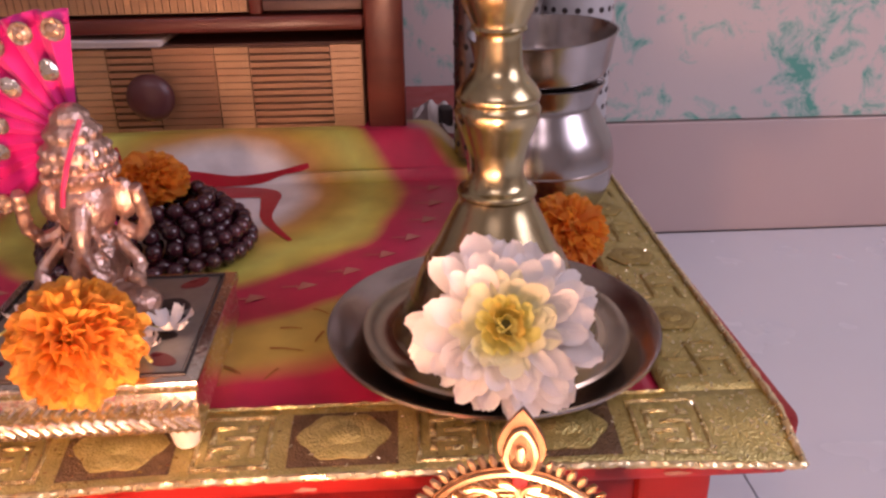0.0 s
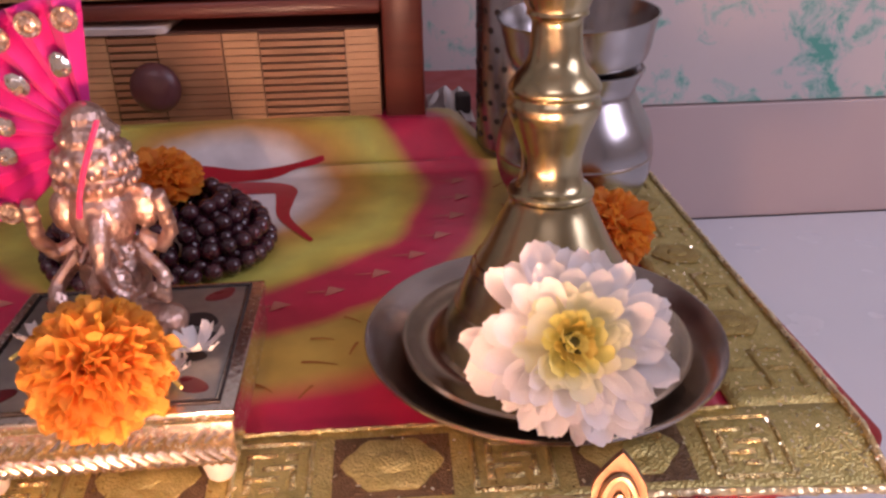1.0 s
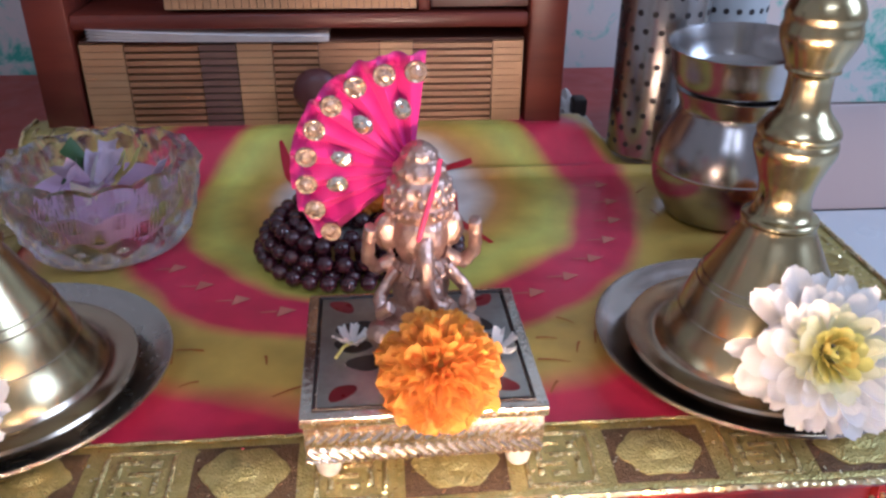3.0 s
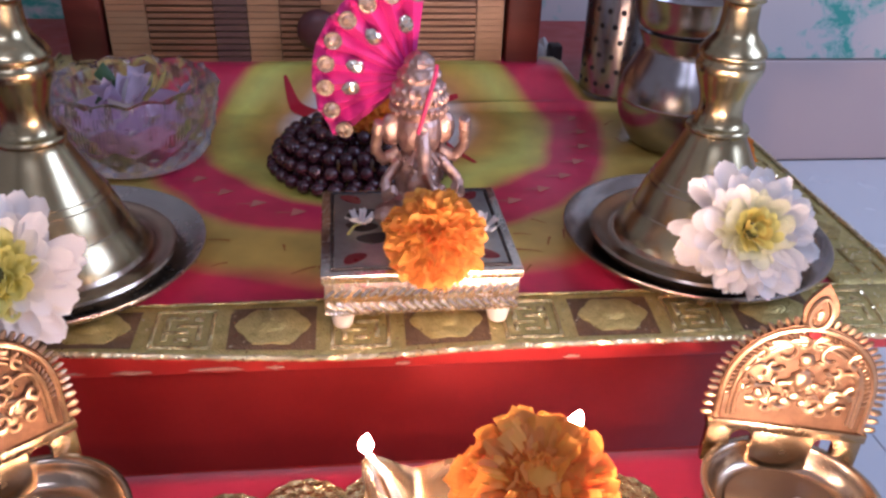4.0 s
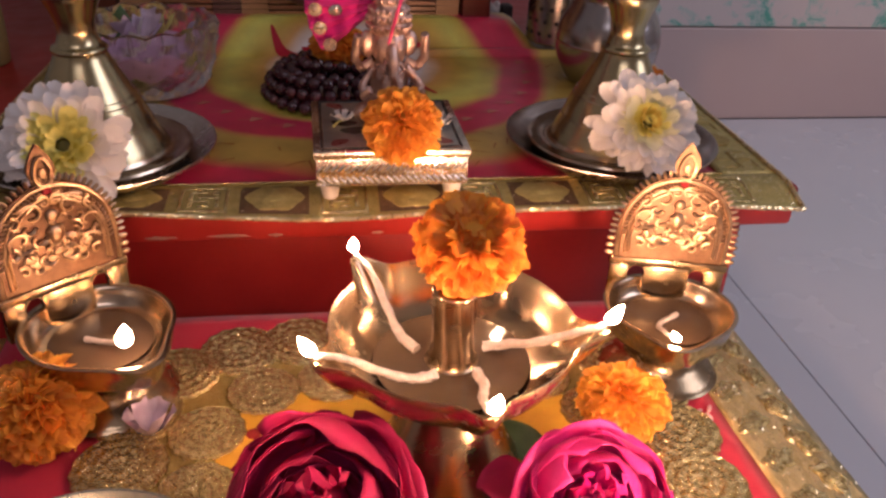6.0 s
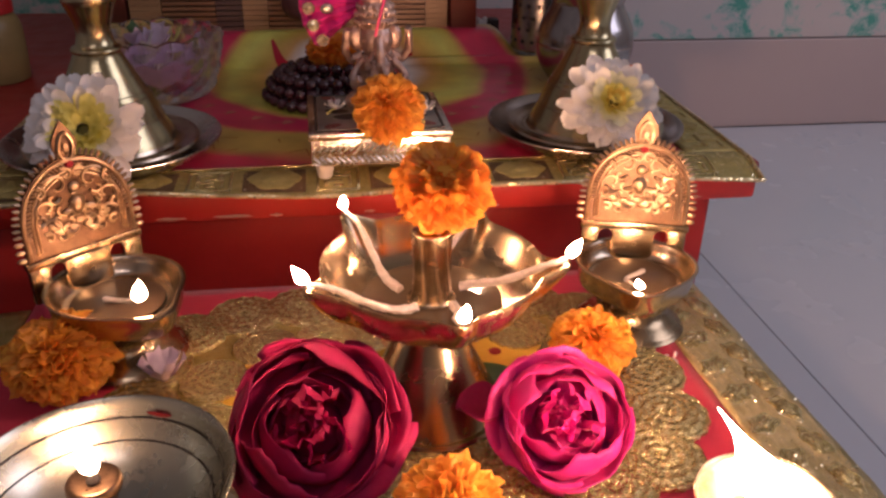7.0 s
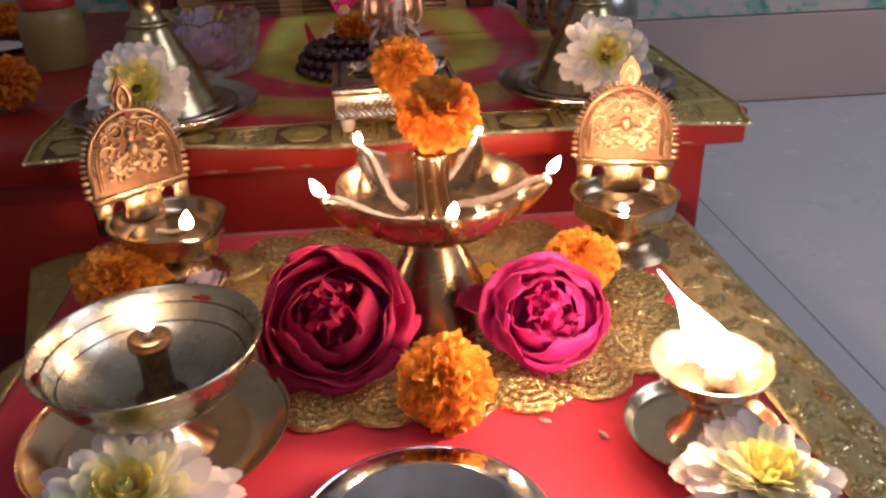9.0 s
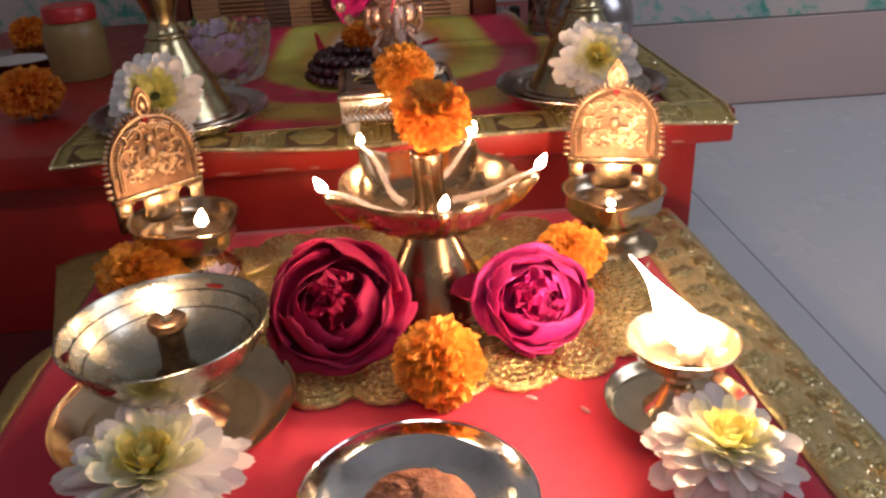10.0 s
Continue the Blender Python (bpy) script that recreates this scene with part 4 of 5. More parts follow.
def tall_lamp(cx, cy, label):
    ob = thing("brass_oil_lamp", label, "lamp", pose(cx, cy, UP + 0.0026), "tall brass lamps")
    base = [(0.0, 0.002), (0.045, 0.0), (0.058, 0.0), (0.066, 0.007), (0.0675, 0.011), (0.0665, 0.0125), (0.062, 0.0118), (0.056, 0.0095), (0.052, 0.0105), (0.0505, 0.013)]
    part("base", lathe(base, 72), BRASS_DULL, ob, "broad turned brass foot")
    bell = smooth_profile([(0.0505, 0.0125), (0.048, 0.018), (0.0425, 0.028), (0.0385, 0.038), (0.034, 0.048), (0.0285, 0.058), (0.0225, 0.070), (0.0185, 0.078), (0.0175, 0.0815)], 4)
    part("bell", lathe(bell, 56), BRASS_TALL, ob)
    for z, r in ((0.047, 0.0347), (0.051, 0.0325), (0.030, 0.0417)):
        part("ring", lathe([(r - 0.001, z - 0.001), (r + 0.0004, z), (r - 0.0012, z + 0.001)], 56), BRASS_DULL, ob)
    neck = smooth_profile([(0.0178, 0.0812), (0.0188, 0.083), (0.0180, 0.085), (0.0148, 0.087), (0.0128, 0.094), (0.0132, 0.101), (0.0145, 0.106), (0.0170, 0.113), (0.0192, 0.119),
                           (0.0193, 0.1235), (0.0182, 0.126), (0.0190, 0.1275), (0.0190, 0.130), (0.0165, 0.134), (0.0130, 0.138), (0.0108, 0.143), (0.0102, 0.152), (0.0104, 0.156),
                           (0.0125, 0.158), (0.0122, 0.160), (0.0150, 0.166), (0.0174, 0.172), (0.0178, 0.176), (0.0168, 0.180), (0.0172, 0.184), (0.0150, 0.190),
                           (0.0110, 0.196), (0.0100, 0.206), (0.0125, 0.214), (0.016, 0.220), (0.012, 0.227), (0.010, 0.240)], 3)
    part("neck", lathe(neck, 40), BRASS_TALL, ob)
    bowl = smooth_profile([(0.010, 0.239), (0.022, 0.243), (0.040, 0.252), (0.050, 0.262), (0.0515, 0.2635), (0.049, 0.262), (0.038, 0.2535), (0.020, 0.247), (0.0, 0.246)], 3)
    part("oil_cup", lathe(bowl, 48), BRASS_TALL, ob)
    part("finial", lathe(smooth_profile([(0.006, 0.246), (0.005, 0.262), (0.010, 0.270), (0.006, 0.280), (0.0, 0.290)], 4), 24), BRASS_TALL, ob)
    return ob


plate_under(0.041, 0.357, "shallow tarnished steel plate under a tall brass lamp", PLATE_DARK)
tall_lamp(0.042, 0.357, "tall turned brass oil lamp on a plate beside a white flower")
plate_under(-0.349, 0.352, "shallow steel plate, painted paler as if reflecting, under a tall brass lamp", PLATE_REFLECTING)
tall_lamp(-0.350, 0.352, "tall turned brass oil lamp by the cut-glass bowl")

chrysanthemum(look((0.040, 0.286, 0.2640), (0.040 + 0.002, 0.286 + 0.030, 0.2640 - 0.022)) @ pose(-0.002, 0, -0.008), 0.0415, 4, "white chrysanthemum leaning on the tall lamp's plate")
chrysanthemum(look((-0.346, 0.262, 0.260), (-0.346 - 0.006, 0.262 + 0.03, 0.260 - 0.020)) @ pose(0.002, 0.002, -0.009), 0.0430, 9, "white chrysanthemum with a dark olive eye, leaning on a lamp's plate", True)
marigold(pose(0.097, 0.452, UP + 0.022, 35, 10, 20), 0.0265, True, 0.85, 5, "orange marigold head lying on the gold border", 150)

# ---------------------------------------------------------------- embossed stand, idol, fan
stand = thing("embossed_stand", "small silver tin stand with embossed sides and cream feet", "stand", pose(-0.141, 0.3260, UP + 0.0014, 0, 0, 1.0) @ Matrix.Diagonal((0.992, 0.992, 1.11, 1)))
part("top_slab", box(-0.054, 0.054, -0.051, 0.051, 0.0285, 0.0335, 0.0012), SILVER_TIN, stand)
part("apron", box(-0.0525, 0.0525, -0.0495, 0.0495, 0.0105, 0.029, 0.001), SILVER_TIN, stand)
part("top_plate", box(-0.0465, 0.0465, -0.0440, 0.0440, 0.0332, 0.0343, 0.0004), SILVER_TOP, stand, "grey enamelled top")
bm = tube([(-0.048, -0.0455, 0.0340), (0.048, -0.0455, 0.0340), (0.048, 0.0455, 0.0340), (-0.048, 0.0455, 0.0340)], 0.0009, 5, None, None, True)
part("dark_line", bm, DARK, stand)
for i in range(22):
    for z, s in ((0.0225, 1), (0.0150, -1)):
        x = -0.049 + 0.098 * i / 21
        bm = tube([(x - 0.0022, -0.0498, z - 0.0016 * s), (x, -0.0502, z), (x + 0.0024, -0.0498, z + 0.0022 * s)], 0.0011, 6)
        part("embossed_leaf", bm, SILVER_TIN, stand)
part("beaded_edge", tube([(-0.052 + 0.104 * i / 90, -0.0500, 0.0118 + 0.0006 * math.sin(i * 2.2)) for i in range(91)], 0.0008, 5), SILVER_TIN, stand)
for sx in (-1, 1):
    for sy in (-1, 1):
        foot = lathe(smooth_profile([(0.0, 0.0), (0.0045, 0.0), (0.0058, 0.003), (0.0066, 0.0104), (0.0, 0.0107)], 2), 16)
        bmesh.ops.translate(foot, verts=foot.verts[:], vec=(sx * 0.043, sy * 0.041, 0))
        part("foot", foot, PLASTIC_FOOT, stand, "cream foot")
PAISLEY = [(0.009 * math.cos(a) * (1 - 0.35 * math.sin(a)), 0.0055 * math.sin(a)) for a in [TAU * i / 16 for i in range(16)]]
for px, py, rz, s, mt in ((-0.036, -0.035, 40, 0.8, RED_ENAMEL), (0.036, -0.035, 140, 0.8, RED_ENAMEL), (0.036, 0.036, 220, 0.8, RED_ENAMEL), (-0.036, 0.036, -40, 0.8, RED_ENAMEL),
                          (0.031, 0.000, 10, 1, DARK), (0.030, 0.015, -20, 1, DARK), (0.031, -0.014, 0, 0.8, DARK), (-0.031, 0.000, 170, 1, DARK), (-0.030, 0.015, 200, 1, DARK), (-0.024, -0.014, 190, 1.1, DARK)):
    bm = prism(PAISLEY, 0.0343, 0.0346)
    bmesh.ops.transform(bm, matrix=pose(px, py, 0, 0, 0, rz) @ Matrix.Diagonal((s, s, 1, 1)), verts=bm.verts[:])
    part("enamel_leaf", bm, mt, stand, "", False)

ST = UP + 0.0398
bm = bmesh.new()
for c, r, s in (((0, 0, 0.012), 0.024, (1.05, 0.85, 0.45)), ((0, 0.002, 0.030), 0.0185, (1, 0.85, 1.1)), ((0, 0.000, 0.055), 0.0165, (1.0, 0.9, 0.95)),
                ((0, 0.003, 0.070), 0.0185, (1.0, 0.90, 0.50)), ((0, 0.003, 0.078), 0.0190, (1, 0.92, 0.62)), ((0, 0.003, 0.087), 0.0150, (1, 0.95, 0.66)), ((0, 0.003, 0.0945), 0.0100, (1, 1, 0.70)),
                ((-0.019, 0.006, 0.056), 0.0085, (1.0, 0.65, 1.2)), ((0.019, 0.006, 0.056), 0.0085, (1.0, 0.65, 1.2)),
                ((-0.021, -0.012, 0.010), 0.011, (1.35, 1.0, 0.75)), ((0.021, -0.012, 0.010), 0.011, (1.35, 1.0, 0.75)), ((0.0, -0.013, 0.028), 0.0125, (1, 0.8, 0.95))):
    ball(bm, c, r, s)
tube([(0, -0.011, 0.056), (0.000, -0.018, 0.048), (0.000, -0.021, 0.038), (0.004, -0.022, 0.029), (0.011, -0.021, 0.026), (0.014, -0.020, 0.030)], 0.0056, 10, bm, lambda t: 1 - 0.55 * t)
for sx in (-1, 1):
    tube([(sx * 0.015, 0.002, 0.044), (sx * 0.026, 0.000, 0.040), (sx * 0.032, -0.004, 0.048), (sx * 0.031, -0.008, 0.060), (sx * 0.030, -0.010, 0.066)], 0.0040, 8, bm)
    tube([(sx * 0.015, -0.004, 0.040), (sx * 0.026, -0.010, 0.030), (sx * 0.027, -0.018, 0.024), (sx * 0.021, -0.023, 0.030)], 0.0038, 8, bm)
    tube([(sx * 0.006, -0.013, 0.047), (sx * 0.010, -0.020, 0.042)], 0.0020, 6, bm)
    tube([(sx * 0.010, -0.010, 0.010), (sx * 0.026, -0.018, 0.008), (sx * 0.010, -0.026, 0.007)], 0.0055, 8, bm)
    for x, y, z in ((0.0270, -0.001, 0.0405), (0.0312, -0.003, 0.0460), (0.0316, -0.0055, 0.0520), (0.0308, -0.0080, 0.0590), (0.0265, -0.012, 0.0290)):
        ball(bm, (sx * x, y, z), 0.0047, (1, 1, 0.30), None, 2)
for n, rr, zz, size in ((24, 0.0196, 0.0700, 0.0021), (22, 0.0196, 0.0755, 0.0021), (18, 0.0176, 0.0815, 0.0020), (14, 0.0144, 0.0885, 0.0018), (10, 0.0096, 0.0955, 0.0016)):
    for i in range(n):
        a = TAU * i / n
        ball(bm, (rr * math.cos(a), 0.003 + rr * 0.92 * math.sin(a), zz), size, (1, 1, 1.1), None, 1)
for i in range(11):
    t = (i - 5) / 5
    ball(bm, (0.013 * t, -0.016 + 0.004 * t * t, 0.036 + 0.008 * t * t), 0.0018, (1, 1, 1), None, 1)
lathe([(0.030, 0.0), (0.031, 0.003), (0.028, 0.005), (0.0, 0.005)], 28, bm)
idol = mesh_object("idol_statue", bm, IDOL)
tagged(idol, "small seated silver cast idol on the embossed stand", "statue")
idol.matrix_world = pose(-0.139, 0.3330, ST, 0, 0, 6) @ Matrix.Diagonal((0.77, 0.84, 0.97, 1))
rm = idol.modifiers.new("fuse", "REMESH")
rm.mode, rm.voxel_size, rm.use_smooth_shade = "VOXEL", 0.0009, True

thread = thing("pink_thread", "pink cotton thread looped over the idol", "thread", pose(-0.139, 0.3330, ST))
part("loop", tube([(0.008, -0.0080, 0.0935), (0.0065, -0.0125, 0.088), (0.003, -0.0165, 0.078), (0.000, -0.0185, 0.068), (-0.002, -0.0175, 0.060)], 0.0012, 6), PINK_PAINT, thread)

fan = thing("pleated_fan", "hot pink pleated fan studded with mirror gems behind the idol", "fan", pose(-0.142, 0.3470, ST + 0.080, 4, 0, 0))
F0, F1, FR = radians(83), radians(222), 0.0485


def fan_at(a, r):
    n = 18
    t = (a - F0) / (F1 - F0) * n
    zig = abs((t % 2) - 1) * 2 - 1
    return Vector((r * math.cos(a), zig * 0.0030 * r / FR, r * math.sin(a)))


thicken(part("pleats", sheet(lambda u, v: fan_at(F0 + (F1 - F0) * u, 0.003 + (FR - 0.003) * v), 108, 6), PINK_FABRIC, fan, "", False), 0.0006, 0)
thicken(part("gathered_rim", sheet(lambda u, v: fan_at(F0 + (F1 - F0) * u, FR + 0.006 * v) + Vector((0, 0.002 * math.sin(u * 90) * v, 0)), 120, 2), PINK_FABRIC, fan), 0.0006, 0)
part("handle", tube([(0.002, 0.004, -0.006), (0.004, 0.006, -0.045), (0.005, 0.006, -0.079)], 0.0018, 8), PINK_FABRIC, fan)
for i in range(9):
    a = F0 + (F1 - F0) * (i + 0.3) / 8.6
    q = fan_at(a, FR - 0.001)
    bm = lathe([(0.0, 0.0020), (0.0026, 0.0015), (0.0036, 0.0004), (0.0036, 0.0)], 12)
    tube([(0.0040 * math.cos(TAU * j / 16), 0.0040 * math.sin(TAU * j / 16), 0.0006) for j in range(16)], 0.0010, 5, bm, None, True)
    bmesh.ops.transform(bm, matrix=Matrix.Translation((q.x, -0.0038, q.z)) @ pose(0, 0, 0, 90, 0, 0), verts=bm.verts[:])
    part("rim_gem", bm, STONE_GEM, fan, "gold-set round mirror gem")
for aa, rr in ((98, 0.030), (132, 0.031), (166, 0.031), (188, 0.033)):
    q = Vector((rr * math.cos(radians(aa)), 0, rr * math.sin(radians(aa))))
    bm = lathe([(0.0, 0.0024), (0.0028, 0.0015), (0.0040, 0.0)], 12, None, lambda a, r, z: (r * (1 + 0.55 * max(0, math.cos(a)) ** 3), z))
    bmesh.ops.transform(bm, matrix=Matrix.Translation((q.x, -0.0036, q.z)) @ pose(0, 0, 0, 90, 0, 0) @ pose(0, 0, 0, 0, 0, aa), verts=bm.verts[:])
    part("drop_gem", bm, MIRROR_GEM, fan, "drop-shaped mirror gem")

marigold(pose(-0.134, 0.2850, 0.2642, 38, 0, 0), 0.0269, False, 0.9, 12, "orange marigold head leaning on the embossed stand", 260)

# ---------------------------------------------------------------- prayer beads
mala = thing("prayer_beads", "coiled string of dark maroon wooden prayer beads", "prayer beads", pose(-0.171, 0.494, UP + 0.001))
bm = bmesh.new()
bmesh.ops.create_icosphere(bm, subdivisions=2, radius=0.0056)
bead = part("bead", bm, BEAD, mala)
spot, first = [], True
for R, z, e in ((0.066, 0.0054, 0.84), (0.054, 0.0056, 0.83), (0.042, 0.0056, 0.83), (0.062, 0.0148, 0.82), (0.050, 0.0152, 0.80), (0.053, 0.0240, 0.80), (0.041, 0.0244, 0.78), (0.036, 0.0325, 0.76)):
    n = int(TAU * R * 0.91 / 0.0112)
    for i in range(n):
        a = TAU * i / n + R * 90
        zz = z + 0.0010 * noise.noise((R * 50, a, 0))
        spot.append((R * math.cos(a) + 0.012 * (z > 0.02) * noise.noise((z * 90, 1, 1)) + 0.006 * (z > 0.028), R * e * math.sin(a) + 0.004 * (z > 0.01) + 0.007 * noise.noise((math.cos(a) * 1.3, math.sin(a) * 1.3, z * 200)), max(zz, 0.0053)))
for i, q in enumerate(spot):
    mm = pose(*q) @ Matrix.Scale(1 + 0.06 * noise.noise(Vector(q) * 300), 4)
    if i == 0:
        bead.matrix_basis = mm
    else:
        piece("bead", bead.data, mala, mm)
marigold(pose(-0.170, 0.506, UP + 0.045, 8, 0, 0), 0.0285, True, 0.55, 21, "deep orange marigold head lying on the coiled beads", 170)

# ---------------------------------------------------------------- cut-glass bowl
bowl = thing("glass_bowl", "cut-glass bowl with faceted sides holding water and petals", "bowl", pose(-0.342, 0.520, UP + 0.001))


def facets(a, r, z):
    t = a / TAU * 14
    k1 = abs(((t + z * 55) % 1) - 0.5) * 2
    k2 = abs(((t - z * 55) % 1) - 0.5) * 2
    amp = 0.075 if r > 0.050 else 0.015
    return r * (1 - amp * max(k1, k2) + amp * 0.5), z + (0.0035 * (1 - abs((t % 1) - 0.5) * 2) if z > 0.055 else 0)


prof = [(0.0, 0.0), (0.042, 0.0), (0.050, 0.004), (0.0535, 0.010), (0.0565, 0.018), (0.0590, 0.027), (0.061, 0.036), (0.0632, 0.046), (0.065, 0.055), (0.0635, 0.0595), (0.058, 0.0600), (0.0515, 0.0575), (0.0485, 0.040), (0.043, 0.022), (0.034, 0.012), (0.0, 0.010)]
part("glass", lathe(prof, 144, None, facets), GLASS, bowl, "faceted clear glass", False)
part("water", lathe([(0.0, 0.0115), (0.032, 0.0135), (0.0405, 0.0225), (0.0440, 0.034), (0.0450, 0.040), (0.0, 0.040)], 48), PURPLE, bowl, "lavender tinted water")
petals = thing("floating_petals", "wilted mauve, yellow and white petals floating in the bowl", "petals", pose(-0.342, 0.520, UP + 0.0412))
rnd = random.Random(5)
for mt, n in ((LILAC, 8), (LEMON, 2), (LEAF, 2), (WHITE_PETAL, 2)):
    for i in range(n):
        bm = bmesh.new()
        a, q = rnd.uniform(0, TAU), rnd.uniform(0.005, 0.034)
        curl_petal(bm, pose(q * math.cos(a), q * math.sin(a), rnd.uniform(0, 0.008), 0, 0, rnd.uniform(0, 360)) @ pose(0, 0, 0, rnd.uniform(-30, 30), -25, 0), 0.022, 0.016, 0.4, 0.005, i * 1.3 + n)
        part("petal", bm, mt, petals)

# ---------------------------------------------------------------- steel pot, bowl, dotted tin
pot = thing("steel_pot", "round steel water pot on the mat's gold border", "pot", pose(0.093, 0.538, UP + 0.002) @ Matrix.Diagonal((1.04, 1.04, 1.11, 1)))
prof = smooth_profile([(0.0, 0.0), (0.030, 0.0), (0.037, 0.004), (0.0465, 0.020), (0.0490, 0.036), (0.0462, 0.052), (0.0385, 0.066), (0.0355, 0.072), (0.0365, 0.077), (0.0405, 0.085)], 4) + [(0.0395, 0.0855), (0.034, 0.078), (0.033, 0.071)]
part("body", lathe(prof, 64), STEEL, pot)
part("ring", lathe([(0.0488, 0.0345), (0.0494, 0.036), (0.0488, 0.0375)], 64), PLATE_DARK, pot)
cup = thing("steel_bowl", "open steel bowl standing in the mouth of the pot", "bowl", pose(0.093, 0.539, UP + 0.0975, 3, -3, 0) @ Matrix.Scale(0.97, 4))
prof = smooth_profile([(0.0, 0.001), (0.030, 0.0), (0.0415, 0.003), (0.0460, 0.011), (0.0480, 0.022), (0.0505, 0.0315), (0.0515, 0.0325)], 4) + [(0.0500, 0.0325), (0.0466, 0.022), (0.0445, 0.011), (0.039, 0.005), (0.028, 0.003), (0.0, 0.003)]
part("body", lathe(prof, 64), STEEL, cup)


def dotted_tin(m, r, label, material):
    tin = thing("dotted_tin", label, "canister", m, "dotted tins")
    part("wall", lathe([(0.0, 0.0), (r - 0.002, 0.0), (r - 0.0003, 0.002), (r, 0.23), (r - 0.0015, 0.232), (0.0, 0.232)], 48), material, tin)
    dots = None
    for row in range(16):
        for i in range(9):
            a = 180 + 20 * i + (10 if row % 2 else 0)
            mm = pose(0, 0, 0.012 + row * 0.0135, 0, 0, a) @ pose(r - 0.0001, 0, 0, 0, 90, 0)
            if dots is None:
                dots = part("dot", lathe([(0.0, 0.0004), (0.0024, 0.0003), (0.0025, -0.0004)], 10), DARK, tin)
                dots.matrix_basis = mm
            else:
                piece("dot", dots.data, tin, mm)


dotted_tin(pose(0.076, 0.655, UP + 0.009), 0.0355, "tall steel cylinder pierced with rows of dark dots", STEEL)
dotted_tin(pose(0.146, 0.690, UP + 0.003), 0.030, "pale dotted cylinder standing behind the steel pot", surface("pale_enamel", (0.44, 0.45, 0.45), (0.40, 0.41, 0.41), rough=0.4))


wrap = thing("plastic_packet", "crumpled clear plastic packet beside the cabinet", "packet", pose(0.028, 0.78, UP + 0.001))
thicken(part("film", sheet(lambda u, v: (0.040 * (u - 0.5), 0.10 * (v - 0.5), 0.003 + 0.016 * max(0, noise.noise((u * 4, v * 5, 7)) + 0.3) * math.sin(math.pi * u)), 14, 14), PAPER, wrap, "", False), 0.0006)
part("dark_clip", box(0.004, 0.018, -0.03, -0.012, 0.004, 0.022, 0.003), DARK, wrap)

# ---------------------------------------------------------------- things by the far end of the rear table
jar = thing("glass_jar", "glass jar of yellow ghee with a red lid", "jar", pose(-0.522, 0.600, UP))
part("glass", lathe(smooth_profile([(0.0, 0.0), (0.030, 0.0), (0.034, 0.004), (0.035, 0.05), (0.030, 0.064), (0.028, 0.066)], 3), 36), JAR_FILL, jar)
part("lid", lathe([(0.0, 0.084), (0.028, 0.084), (0.0305, 0.081), (0.0305, 0.067), (0.0, 0.067)], 36), RED_LID, jar, "red plastic lid")
dish = thing("steel_dish", "small steel dish of white rice", "dish", pose(-0.635, 0.690, UP))
part("dish", lathe([(0.0, 0.0), (0.045, 0.0), (0.058, 0.010), (0.0595, 0.010), (0.046, 0.0015), (0.0, 0.0015)], 40), STEEL, dish)
part("rice", lathe(smooth_profile([(0.042, 0.002), (0.030, 0.007), (0.0, 0.011)], 4), 30, None, lambda a, r, z: (r, z + 0.002 * noise.noise((r * 90, a * 3, 0)))), PAPER, dish, "white rice")
marigold(pose(-0.512, 0.415, UP + 0.026), 0.034, True, 0.8, 31, "deep orange marigold head on the red table", 170)
marigold(pose(-0.640, 0.765, UP + 0.026), 0.030, True, 0.8, 33, "deep orange marigold head behind the rice dish", 120)

floor_cloth = thing("floor_cloth", "dark maroon cloth spread on the floor", "cloth")
thicken(part("cloth", sheet(lambda u, v: (-1.25 + 0.85 * u, -0.75 + 1.16 * v, 0.006 + 0.006 * (1 + noise.noise((u * 7, v * 7, 4)))), 40, 40), MAROON, floor_cloth), 0.002)

# ---------------------------------------------------------------- five-wick lamp
FIVE = thing("five_wick_lamp", "polished brass five-wick oil lamp burning on the doily", "lamp", pose(-0.126, 0.094, LOW + 0.0045))
SPOUTS = [radians(a) for a in (-86, -13, 60, 128, 204)]


def spouted(r_dish, r_tip, tip_z):
    def shape(a, r, z):
        if r < r_dish * 0.55:
            return r, z
        k = max(max(0.0, math.cos(a - s)) ** 120 for s in SPOUTS)
        w = (r / r_dish)
        return r + (r_tip - r_dish) * k * w ** 4, z + tip_z * k * w ** 4
    return shape


part("foot", lathe(smooth_profile([(0.0, 0.0), (0.040, 0.0), (0.0425, 0.004), (0.040, 0.010), (0.032, 0.026), (0.022, 0.046), (0.0145, 0.062), (0.0125, 0.068)], 4), 56), BRASS_SOFT, FIVE)
prof = smooth_profile([(0.0125, 0.0675), (0.022, 0.0675), (0.040, 0.0705), (0.053, 0.0785), (0.0600, 0.0915), (0.0612, 0.0975), (0.0596, 0.0972), (0.0515, 0.0810), (0.038, 0.0735), (0.018, 0.0712), (0.0, 0.0725)], 3)
part("dish", lathe(prof, 180, None, spouted(0.0612, 0.0755, 0.004)), BRASS_SOFT, FIVE)
part("stem", lathe(smooth_profile([(0.020, 0.0728), (0.0145, 0.075), (0.0112, 0.080), (0.0108, 0.100), (0.0112, 0.114), (0.0100, 0.118), (0.0, 0.119)], 4), 32), BRASS_SOFT, FIVE)
